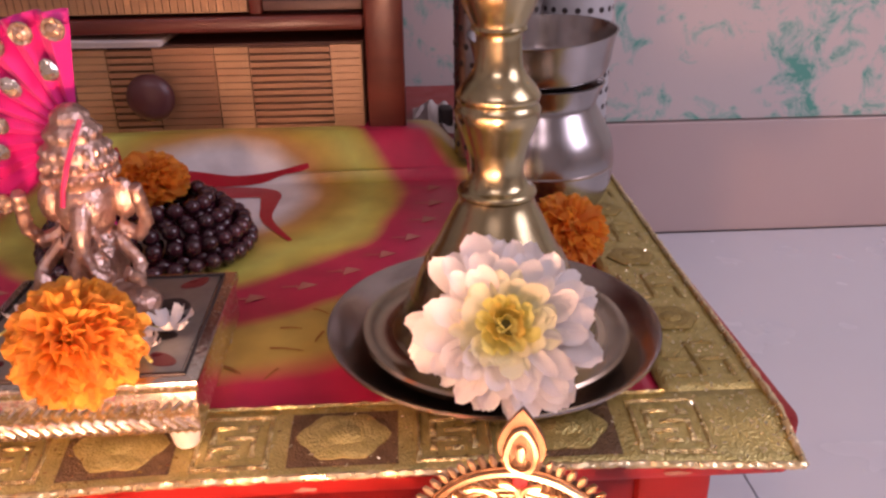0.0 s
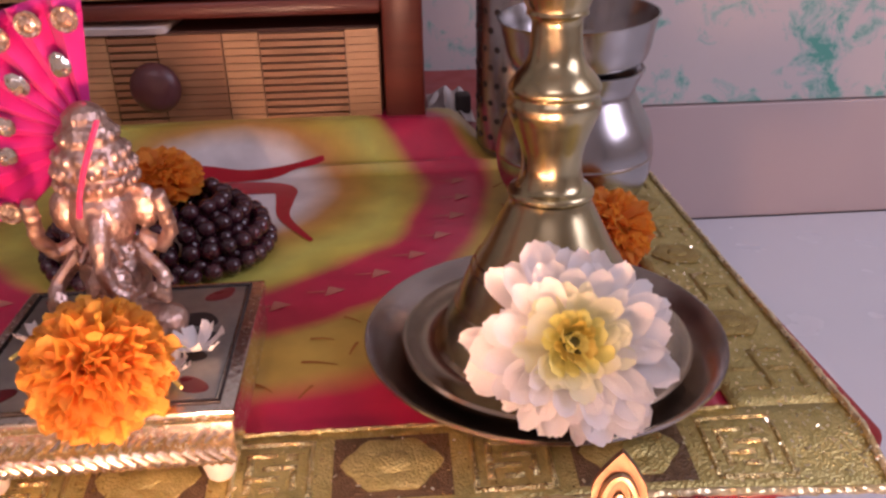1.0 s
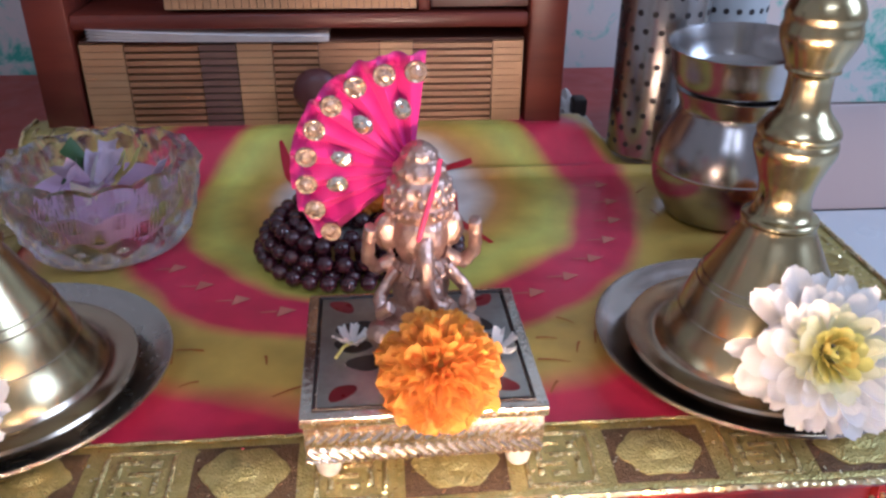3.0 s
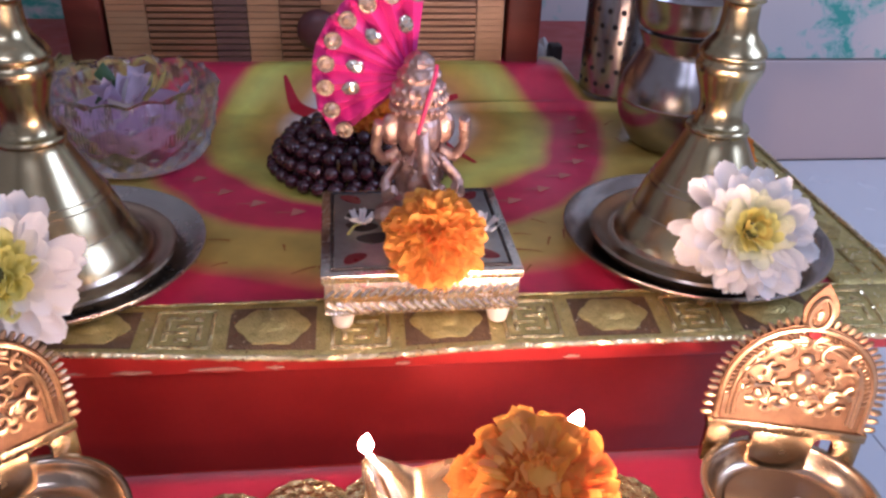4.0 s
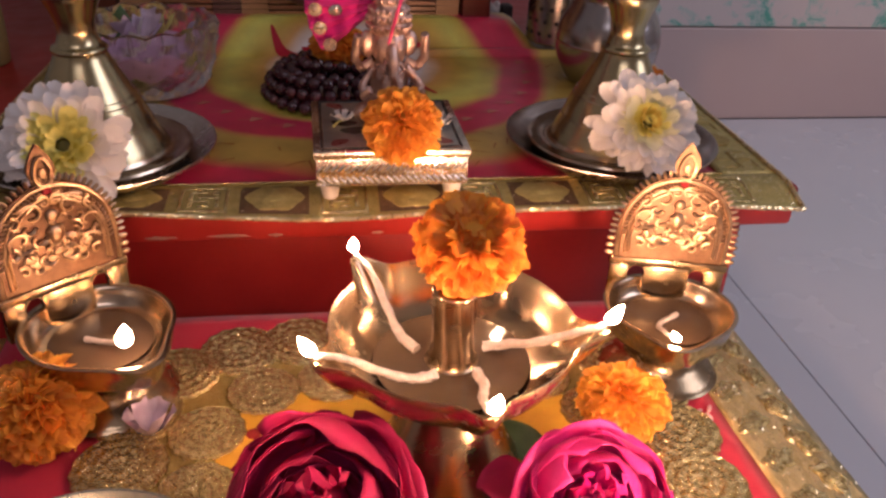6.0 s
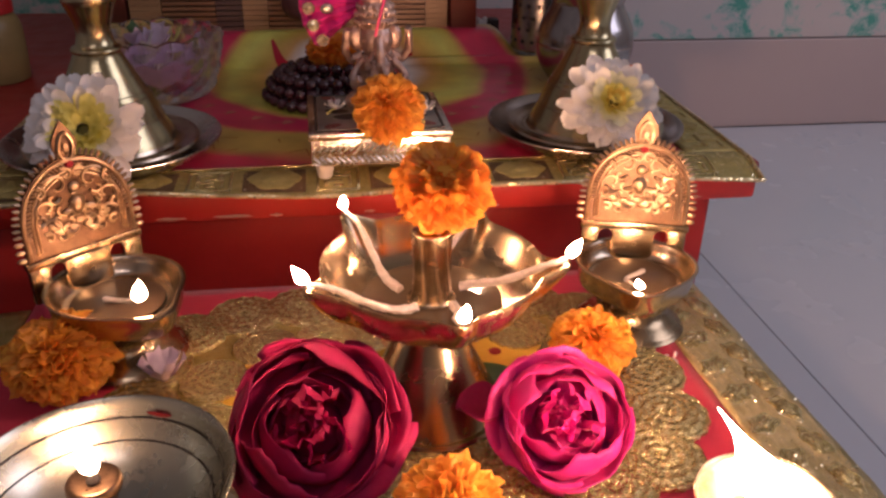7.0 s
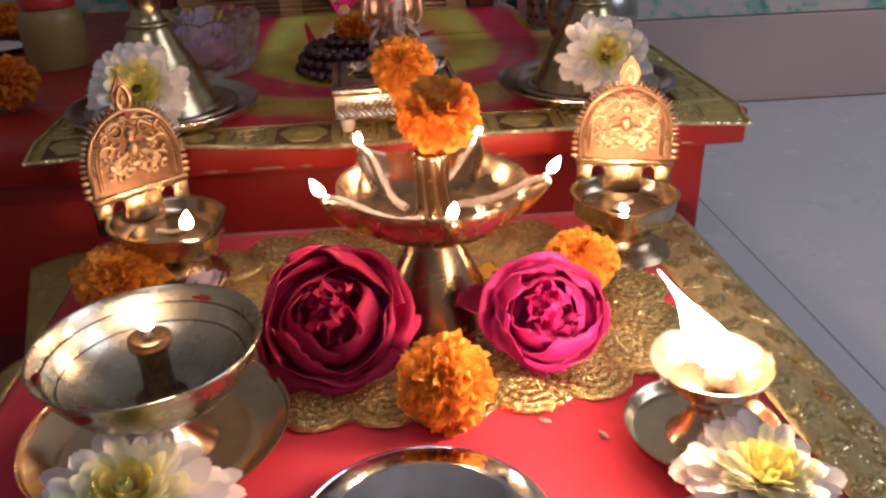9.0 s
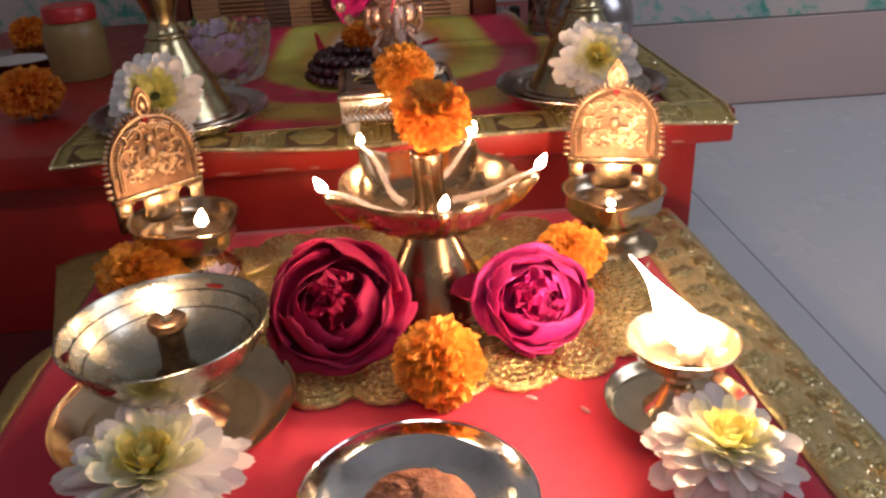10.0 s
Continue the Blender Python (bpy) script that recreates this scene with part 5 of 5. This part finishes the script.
for i, s in enumerate(SPOUTS):
    c, d = math.cos(s), math.sin(s)
    pts = []
    for r, z, b in ((0.018, 0.078, 0.55), (0.030, 0.081, 0.32), (0.044, 0.088, 0.10), (0.060, 0.0985, 0.0), (0.0730, 0.1040, 0.0)):
        pts.append((r * math.cos(s + b), r * math.sin(s + b), z))
    wick(pts, 0.0028, FIVE)
    part("charred_tip", lathe([(0.0, 0.004), (0.0012, 0.003), (0.0016, 0.0), (0.0, -0.001)], 8), CHAR, FIVE).matrix_basis = pose(0.0745 * c, 0.0745 * d, 0.1045)
    flame(FIVE, pose(0.0750 * c, 0.0750 * d, 0.1058), (0.0120, 0.0130, 0.0130, 0.0105, 0.0130)[i], (0.0068, 0.0072, 0.0070, 0.0062, 0.0072)[i], FLAME, (0.2, 0.5, 0.2, 0.05, -0.5)[i])
part("oil", lathe([(0.0, 0.0756), (0.0395, 0.0756)], 40), surface("lamp_oil", (0.10, 0.07, 0.038), (0.08, 0.055, 0.03), rough=0.05), FIVE, "pool of oil")
marigold(pose(-0.121, 0.092, 0.282, 22, 6, 0), 0.0268, True, 0.85, 41, "deep orange marigold head on the stem of the five-wick lamp", 280, True)

# ---------------------------------------------------------------- arched brass lamps


def arched_lamp(m, label):
    """Lamp with an embossed arched back plate; its spout points along -y."""
    ob = thing("arched_brass_lamp", label, "lamp", m, "arched brass lamps")
    body = smooth_profile([(0.0, 0.0), (0.0325, 0.0), (0.0340, 0.003), (0.0300, 0.007), (0.0240, 0.012), (0.0215, 0.018), (0.0240, 0.0250), (0.0305, 0.0315)], 4)
    part("body", lathe(body, 48), BRASS_SOFT, ob)

    def spout(a, r, z):
        k = max(0.0, math.cos(a + math.pi / 2)) ** 14
        return r + 0.011 * k * (r / 0.036) ** 2, z + 0.001 * k

    cup = smooth_profile([(0.030, 0.0340), (0.0345, 0.0375), (0.0362, 0.045), (0.0370, 0.0535), (0.0385, 0.055), (0.0350, 0.0545), (0.0325, 0.047), (0.026, 0.0415), (0.0, 0.040)], 4)
    part("cup", lathe([(r, z - 0.0035) for r, z in cup], 96, None, spout), BRASS_DULL, ob)
    part("oil", lathe([(0.0, 0.0392), (0.0262, 0.0392)], 32), surface("cup_oil", (0.10, 0.065, 0.035), (0.08, 0.05, 0.03), rough=0.05), ob, "pool of oil")
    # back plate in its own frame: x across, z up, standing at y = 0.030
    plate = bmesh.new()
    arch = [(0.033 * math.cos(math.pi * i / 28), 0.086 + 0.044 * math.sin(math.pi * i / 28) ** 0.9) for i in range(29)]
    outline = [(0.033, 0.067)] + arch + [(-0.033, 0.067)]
    # dark ground paints crevice shade between the ornaments, on top of the patina
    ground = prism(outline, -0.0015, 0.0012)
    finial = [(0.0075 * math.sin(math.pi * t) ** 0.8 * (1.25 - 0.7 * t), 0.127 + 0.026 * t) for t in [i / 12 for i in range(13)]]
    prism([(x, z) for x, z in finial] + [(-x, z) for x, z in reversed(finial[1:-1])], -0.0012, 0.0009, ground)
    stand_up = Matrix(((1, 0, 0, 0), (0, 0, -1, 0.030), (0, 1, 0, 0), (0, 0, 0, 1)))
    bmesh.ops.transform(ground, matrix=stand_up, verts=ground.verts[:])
    part("back_plate", ground, BRASS_PATINA_SHADE, ob, "arched brass plate with dark patina and painted crevice shade")
    for i in range(35):
        a = math.pi * (i - 1) / 33
        q = (0.0350 * math.cos(a), 0.086 + 0.0460 * math.sin(a))
        ball(plate, (*q, 0), 0.0019, (1.6, 0.72, 0.8), Matrix.Rotation(a, 3, "Z"), 1)
    for i in range(44):
        a = math.pi * i / 43
        ball(plate, (0.0290 * math.cos(a), 0.086 + 0.0384 * math.sin(a) ** 0.95, 0.0014), 0.0017, (1.1, 0.55, 0.7), Matrix.Rotation(a + 0.6, 3, "Z"), 1)
    for z in (0.070, 0.0755, 0.081):
        for sx in (-1, 1):
            ball(plate, (sx * 0.0355, z, 0), 0.0024, (1.3, 0.8, 0.8), None, 1)
    for sc, w in ((0.95, 0.0013), (0.81, 0.0010), (0.75, 0.0008)):
        tube([(x * sc, 0.086 + (z - 0.086) * sc, 0.0016) for x, z in [(0.033, 0.068)] + arch + [(-0.033, 0.068)]], w, 6, plate)
    tube([(0.0042 * math.cos(TAU * i / 20) * (1 - 0.25 * math.sin(TAU * i / 20)), 0.137 + 0.0085 * math.sin(TAU * i / 20), 0.0019) for i in range(20)], 0.0011, 5, plate, None, True)
    ball(plate, (0, 0.136, 0.0019), 0.0018, (1, 2, 0.7), None, 1)
    rnd = random.Random(8)
    for sx in (-1, 1):
        for x0, z0, turn, size in ((0.011, 0.113, 40, 0.0085), (0.019, 0.100, -30, 0.0075), (0.010, 0.098, 150, 0.0070), (0.017, 0.086, 20, 0.0078), (0.008, 0.085, 200, 0.0062), (0.022, 0.111, 90, 0.005), (0.004, 0.119, 60, 0.005), (0.0245, 0.092, 100, 0.0045), (0.013, 0.091, -80, 0.004), (0.006, 0.092, 30, 0.0045), (0.014, 0.106, 190, 0.0045), (0.021, 0.0805, 60, 0.004), (0.0135, 0.0795, 130, 0.004)):
            pts = []
            for i in range(16):
                t = i / 15
                a = radians(turn) + t * 4.6
                pts.append((sx * (x0 + size * (1 - 0.8 * t) * math.cos(a)), z0 + size * (1 - 0.8 * t) * math.sin(a), 0.0024))
            tube([(x * 0.92, z, y) for x, z, y in pts], 0.0011, 6, plate, lambda t: 1.1 - 0.5 * t)
    for i in range(34):
        # thin leaf veins between the scrolls
        a, q = rnd.uniform(0.05, math.pi - 0.05), rnd.uniform(0.25, 0.92)
        x0, z0, turn = 0.0225 * q * math.cos(a), 0.080 + 0.036 * q * math.sin(a), rnd.uniform(0, TAU)
        tube([(x0 + 0.0042 * (t - 0.5) * math.cos(turn + 1.6 * t), z0 + 0.0050 * (t - 0.5) * math.sin(turn + 1.6 * t), 0.0018) for t in (0, 0.25, 0.5, 0.75, 1)], 0.0008, 5, plate, lambda t: 1.2 - 0.7 * t)
    for i in range(9):
        t = (i - 4) / 4
        ball(plate, (0.016 * t, 0.083 + 0.004 * math.cos(t * 6), 0.0018), 0.0026, (1.3, 0.8, 0.6), Matrix.Rotation(t, 3, "Z"), 1)
    ball(plate, (0, 0.098, 0.002), 0.0055, (0.8, 1.2, 0.5), None, 2)
    ball(plate, (0, 0.110, 0.002), 0.0038, (0.9, 1.0, 0.5), None, 2)
    bmesh.ops.transform(plate, matrix=stand_up, verts=plate.verts[:])
    part("relief", plate, BRASS_CAST, ob, "bright embossed scrolls and a toothed rim")
    frame_bm = box(-0.035, 0.035, 0.0270, 0.0335, 0.062, 0.0680, 0.001)
    for x0, x1 in ((-0.0340, -0.0225), (0.0225, 0.0340)):
        box(x0, x1, 0.0275, 0.0330, 0.038, 0.0625, 0.001, frame_bm)
    box(-0.0135, 0.0135, 0.0275, 0.0330, 0.038, 0.0625, 0.001, frame_bm)
    for sx in (-1, 1):
        # rounded heads of the two pierced openings
        for e in (-1, 1):
            crown = [(sx * 0.0180 + e * 0.0046, 0.0625)] + [(sx * 0.0180 + e * 0.0046 * math.cos(math.pi / 2 * k / 6), 0.0575 + 0.0049 * math.sin(math.pi / 2 * k / 6)) for k in range(7)]
            arch_bm = prism(crown, -0.0330, -0.0275)
            bmesh.ops.transform(arch_bm, matrix=Matrix(((1, 0, 0, 0), (0, 0, -1, 0), (0, 1, 0, 0), (0, 0, 0, 1))), verts=arch_bm.verts[:])
            me = bpy.data.meshes.new("tmp")
            arch_bm.to_mesh(me)
            arch_bm.free()
            frame_bm.from_mesh(me)
            bpy.data.meshes.remove(me)
    part("bracket", frame_bm, BRASS_SOFT, ob, "pierced brass bracket")
    bm = lathe([(0.0, 0.0014), (0.0022, 0.0010), (0.0026, 0.0)], 10)
    bmesh.ops.transform(bm, matrix=Matrix.Translation((0, 0.0280, 0.1255)) @ pose(0, 0, 0, 90, 0, 0), verts=bm.verts[:])
    part("kumkum_dot", bm, KUMKUM, ob, "red powder dot")
    return ob


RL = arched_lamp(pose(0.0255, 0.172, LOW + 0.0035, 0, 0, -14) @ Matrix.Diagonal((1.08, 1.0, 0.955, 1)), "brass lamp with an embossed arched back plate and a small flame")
wick([(0.006, 0.005, 0.0410), (-0.006, -0.010, 0.0425), (-0.006, -0.026, 0.0490), (-0.002, -0.040, 0.0530)], 0.0018, RL)
flame(RL, pose(-0.0018, -0.0405, 0.0533), 0.008, 0.0055, FLAME, -0.4)
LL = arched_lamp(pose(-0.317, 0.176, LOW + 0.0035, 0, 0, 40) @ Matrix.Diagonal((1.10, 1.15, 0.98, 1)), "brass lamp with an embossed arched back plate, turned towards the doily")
wick([(-0.006, 0.004, 0.0410), (0.000, -0.008, 0.0430), (0.001, -0.018, 0.0485), (0.000, -0.026, 0.0520)], 0.0018, LL)
flame(LL, pose(0.000, -0.0260, 0.0520), 0.018, 0.0092, FLAME_SOFT, 0.1)

# ---------------------------------------------------------------- stemmed lamps on saucers
dl = thing("stemmed_brass_lamp", "stemmed brass lamp with a deep bowl and a burning central wick", "lamp", pose(-0.287, -0.022, LOW + 0.0028))
part("saucer", lathe(smooth_profile([(0.0, 0.002), (0.040, 0.0), (0.055, 0.002), (0.066, 0.010), (0.0695, 0.0155), (0.0705, 0.0158), (0.0685, 0.0130), (0.056, 0.005), (0.042, 0.0032), (0.0, 0.004)], 4), 80), BRASS, dl)
part("stem", lathe(smooth_profile([(0.030, 0.0035), (0.024, 0.008), (0.015, 0.018), (0.0105, 0.028), (0.0115, 0.032), (0.0085, 0.035), (0.010, 0.040)], 4), 40), BRASS, dl)
bowl_bm = lathe(smooth_profile([(0.009, 0.038), (0.022, 0.0395), (0.038, 0.048), (0.049, 0.061), (0.0555, 0.0755), (0.0565, 0.0765), (0.0545, 0.0760), (0.0475, 0.0620), (0.037, 0.0505), (0.022, 0.0425), (0.0, 0.0415)], 4), 80)
bmesh.ops.transform(bowl_bm, matrix=pose(0.009, -0.012, 0.038, 0, -1, 0) @ pose(0, 0, -0.038), verts=bowl_bm.verts[:])
part("bowl", bowl_bm, surface("greyed_brass", (0.46, 0.45, 0.37), (0.41, 0.40, 0.32), rough=0.27, metal=1, scale=30, rvar=0.03), dl, "greyed brass bowl")
for gr, gz in ((0.0505, 0.0690), (0.0455, 0.0600)):
    groove = tube([(gr * math.cos(TAU * i / 60), gr * math.sin(TAU * i / 60), gz) for i in range(60)], 0.0004, 4, None, None, True)
    bmesh.ops.transform(groove, matrix=pose(0.009, -0.012, 0.038, 0, -1, 0) @ pose(0, 0, -0.038), verts=groove.verts[:])
    part("groove", groove, CHAR, dl)
for a, w in ((200, 0.5), (70, 0.5), (250, 0.4)):
    bm = ball(bmesh.new(), (0, 0, 0), 0.004, (1.6, 1, 0.25), None, 2)
    part("kumkum_mark", bm, KUMKUM, dl, "red powder mark").matrix_basis = pose(0.009, -0.012, 0.038, 0, -1, 0) @ pose(0.0520 * math.cos(radians(a)), 0.0520 * math.sin(radians(a)), 0.0322, 0, 0, a + 90) @ pose(0, 0, 0, 50, 0, 0)
hold = lathe(smooth_profile([(0.013, 0.043), (0.011, 0.045), (0.0082, 0.048), (0.0075, 0.062), (0.0082, 0.072), (0.0105, 0.074), (0.0108, 0.0775), (0.0095, 0.079), (0.0060, 0.0782), (0.0, 0.0775)], 3), 32)
bmesh.ops.translate(hold, verts=hold.verts[:], vec=(0.010, -0.012, 0.0))
part("wick_tube", hold, surface("sooty_brass", (0.34, 0.22, 0.13), (0.12, 0.075, 0.045), rough=0.32, metal=1, scale=120), dl, "blackened brass wick holder")
part("wick", lathe([(0.0, 0.084), (0.0014, 0.083), (0.003, 0.0785), (0.0, 0.0775)], 10), CHAR, dl).matrix_basis = pose(0.010, -0.012, 0)
flame(dl, pose(0.010, -0.012, 0.0825), 0.023, 0.0092, FLAME_SOFT, -0.12)

dr = thing("stemmed_brass_lamp", "small stemmed brass lamp with a tall leaning flame", "lamp", pose(0.004, -0.052, LOW + 0.0028) @ Matrix.Scale(0.95, 4))
part("saucer", lathe(smooth_profile([(0.0, 0.001), (0.030, 0.0), (0.037, 0.004), (0.0425, 0.010), (0.0432, 0.010), (0.040, 0.0060), (0.030, 0.0030), (0.0, 0.0035)], 4), 64), BRASS, dr)
part("stem", lathe(smooth_profile([(0.020, 0.003), (0.014, 0.010), (0.008, 0.022), (0.009, 0.026), (0.007, 0.030), (0.009, 0.034)], 4), 32), BRASS, dr)
part("bowl", lathe(smooth_profile([(0.008, 0.033), (0.018, 0.036), (0.027, 0.043), (0.0325, 0.0525), (0.0332, 0.0535), (0.0315, 0.0530), (0.0258, 0.0450), (0.017, 0.0385), (0.0, 0.0370)], 4), 64), BRASS, dr)
bm = ball(bmesh.new(), (0, 0, 0), 0.008, (1, 1, 0.9), None, 3)
for v in bm.verts:
    v.co += v.co.normalized() * 0.0015 * noise.noise(v.co * 350)
part("wick_knot", bm, CHAR, dr, "charred cotton knot").matrix_basis = pose(0.004, -0.004, 0.0455)
flame(dr, pose(0.004, 0.000, 0.050), 0.071, 0.0260, FLAME_BIG, -0.64, True)

# ---------------------------------------------------------------- blossoms and offerings in front
rose(pose(-0.193, 0.048, LOW + 0.030, 42, -6, 6), 0.0445, ROSE_DARK, 8, "large dark crimson rose resting on the doily")
rose(pose(-0.063, 0.045, LOW + 0.023, 40, 8, -8), 0.0372, ROSE_PINK, 11, "bright magenta rose with open petals beside the five-wick lamp", stray=(-0.62, 0.16, 170))
marigold(pose(-0.131, -0.015, LOW + 0.026, 12, 0, 30), 0.0280, False, 0.95, 51, "round orange marigold head in front of the roses", 300)
marigold(pose(-0.022, 0.112, LOW + 0.029, -20, 10, 0), 0.0270, False, 0.85, 55, "orange marigold head behind the magenta rose", 220)
marigold(pose(-0.345, 0.137, LOW + 0.027, 10, 0, 0), 0.0330, False, 0.72, 57, "orange marigold head with frayed petals by the arched lamp", 230)
chrysanthemum(pose(-0.281, -0.097, LOW + 0.024, 9, 3, 0), 0.051, 15, "white chrysanthemum lying against the brass saucer", droop=10)
chrysanthemum(pose(0.006, -0.112, LOW + 0.021, 8, 2, 0), 0.0425, 17, "white chrysanthemum before the small burning lamp", droop=10)

small = thing("lilac_blossom", "small wilted lilac blossom beside the arched lamp", "flower", pose(-0.285, 0.130, LOW + 0.010))
bm = bmesh.new()
for i in range(8):
    curl_petal(bm, pose(0, 0, 0, 0, 0, i * 45) @ pose(0, 0, 0, 0, -28 - 12 * (i % 2), 0), 0.019, 0.010, 0.3, 0.004, i * 1.7)
part("petals", bm, LILAC, small)

for bx, by, rz, k in ((-0.106, 0.3130, 20, 0.62), (-0.172, 0.3250, 80, 0.50), (-0.113, 0.2980, 140, 0.45)):
    bit = thing("small_blossom", "small pale wilted blossom lying on the embossed stand", "flower", pose(bx, by, UP + 0.0412, 0, 0, rz), "pale blossoms on the stand")
    bm = bmesh.new()
    for i in range(7):
        curl_petal(bm, pose(0, 0, 0, 0, 0, i * 51) @ pose(0, 0, 0, 0, -16 - 10 * (i % 2), 0), 0.020 * k, 0.009 * k, 0.2, 0.003, i * 1.3 + bx)
    part("petals", bm, WHITE_PETAL, bit)
    part("stalk", tube([(0, 0, 0.0008), (-0.008 * k, 0.006 * k, 0.0012), (-0.026 * k, 0.010 * k, 0.0008)], 0.0008, 6), LEMON, bit)

tray = thing("steel_tray", "round bright steel plate holding brown sweet crumbs", "plate", pose(-0.149, -0.113, LOW + 0.0024) @ Matrix.Scale(0.835, 4))
part("dish", lathe([(0.0, 0.0022), (0.0355, 0.0022), (0.0372, 0.0030), (0.0390, 0.0030), (0.0440, 0.0044), (0.0520, 0.0078), (0.0585, 0.0116), (0.0600, 0.0120), (0.0612, 0.0117), (0.0715, 0.0128), (0.0735, 0.0120), (0.0725, 0.0108), (0.0600, 0.0100), (0.0520, 0.0064), (0.040, 0.0014), (0.0, 0.0008)], 96), STEEL_BRIGHT, tray)
part("rolled_rim", tube([(0.0733 * math.cos(TAU * i / 72), 0.0733 * math.sin(TAU * i / 72), 0.0122) for i in range(72)], 0.0010, 6, None, None, True), STEEL_BRIGHT, tray)
sweets = thing("sweet_offering", "heap of brown crumbly sweet with pale bits", "food", pose(-0.149, -0.114, LOW + 0.0046) @ Matrix.Scale(0.80, 4))
part("mound", lathe(smooth_profile([(0.038, 0.0), (0.031, 0.008), (0.018, 0.014), (0.0, 0.016)], 5), 60, None, lambda a, r, z: (r * (1 + 0.10 * noise.noise((math.cos(a) * 2, math.sin(a) * 2, 5))), z + 0.004 * noise.noise((r * 120 * math.cos(a), r * 120 * math.sin(a), 3)) * (z > 0.001))), SWEET, sweets)
rnd = random.Random(4)
for i in range(9):
    a, q = rnd.uniform(0, TAU), rnd.uniform(0.006, 0.028)
    part("bit", ball(bmesh.new(), (0, 0, 0), 0.0022, (1.8, 0.7, 0.5), None, 1), RICE, sweets).matrix_basis = pose(q * math.cos(a), q * math.sin(a), 0.0165 - 0.3 * q, 0, 0, rnd.uniform(0, 180))

for x, y, rz in ((-0.076, -0.027, 150), (-0.047, -0.043, 120), (0.036, 0.128, 30), (0.041, 0.123, 100), (0.044, 0.130, 60), (0.035, 0.119, 140), (-0.060, -0.010, 20)):
    g = mesh_object("rice_grain", ball(bmesh.new(), (0, 0, 0), 0.0014, (2.8, 1, 0.9), None, 2), RICE)
    tagged(g, "pink-stained grain of rice on the red cloth", "rice grain", "loose rice grains")
    g.matrix_world = pose(x, y, LOW + 0.0030, 0, 0, rz)

leaf = mesh_object("rose_leaf", sheet(lambda u, v: (0.050 * (v - 0.5), 0.024 * (u - 0.5) * math.sin(math.pi * (0.06 + 0.9 * v)), 0.006 + 0.006 * abs(u - 0.5) + 0.004 * math.sin(v * 3)), 6, 10), LEAF)
tagged(thicken(leaf, 0.0006, 0), "dark green rose leaf between the flowers", "leaf")
leaf.matrix_world = pose(-0.083, 0.100, LOW + 0.004, 0, 0, 120)

# ---------------------------------------------------------------- floor tiles
for i in range(-4, 3):
    for j in range(-2, 2):
        x0, y0 = 0.258 + 0.6 * i, -0.23 + 1.2 * j
        x0c, x1c, y0c, y1c = max(x0, -2.1), min(x0 + 0.6, 1.9), max(y0, -2.1), min(y0 + 1.2, BACK)
        if x1c - x0c < 0.01 or y1c - y0c < 0.01:
            continue
        part("tile", box(x0c + 0.0006, x1c - 0.0006, y0c + 0.0006, y1c - 0.0006, -0.012, 0.0, 0.0008), OIL_TILE, floor, "", False)
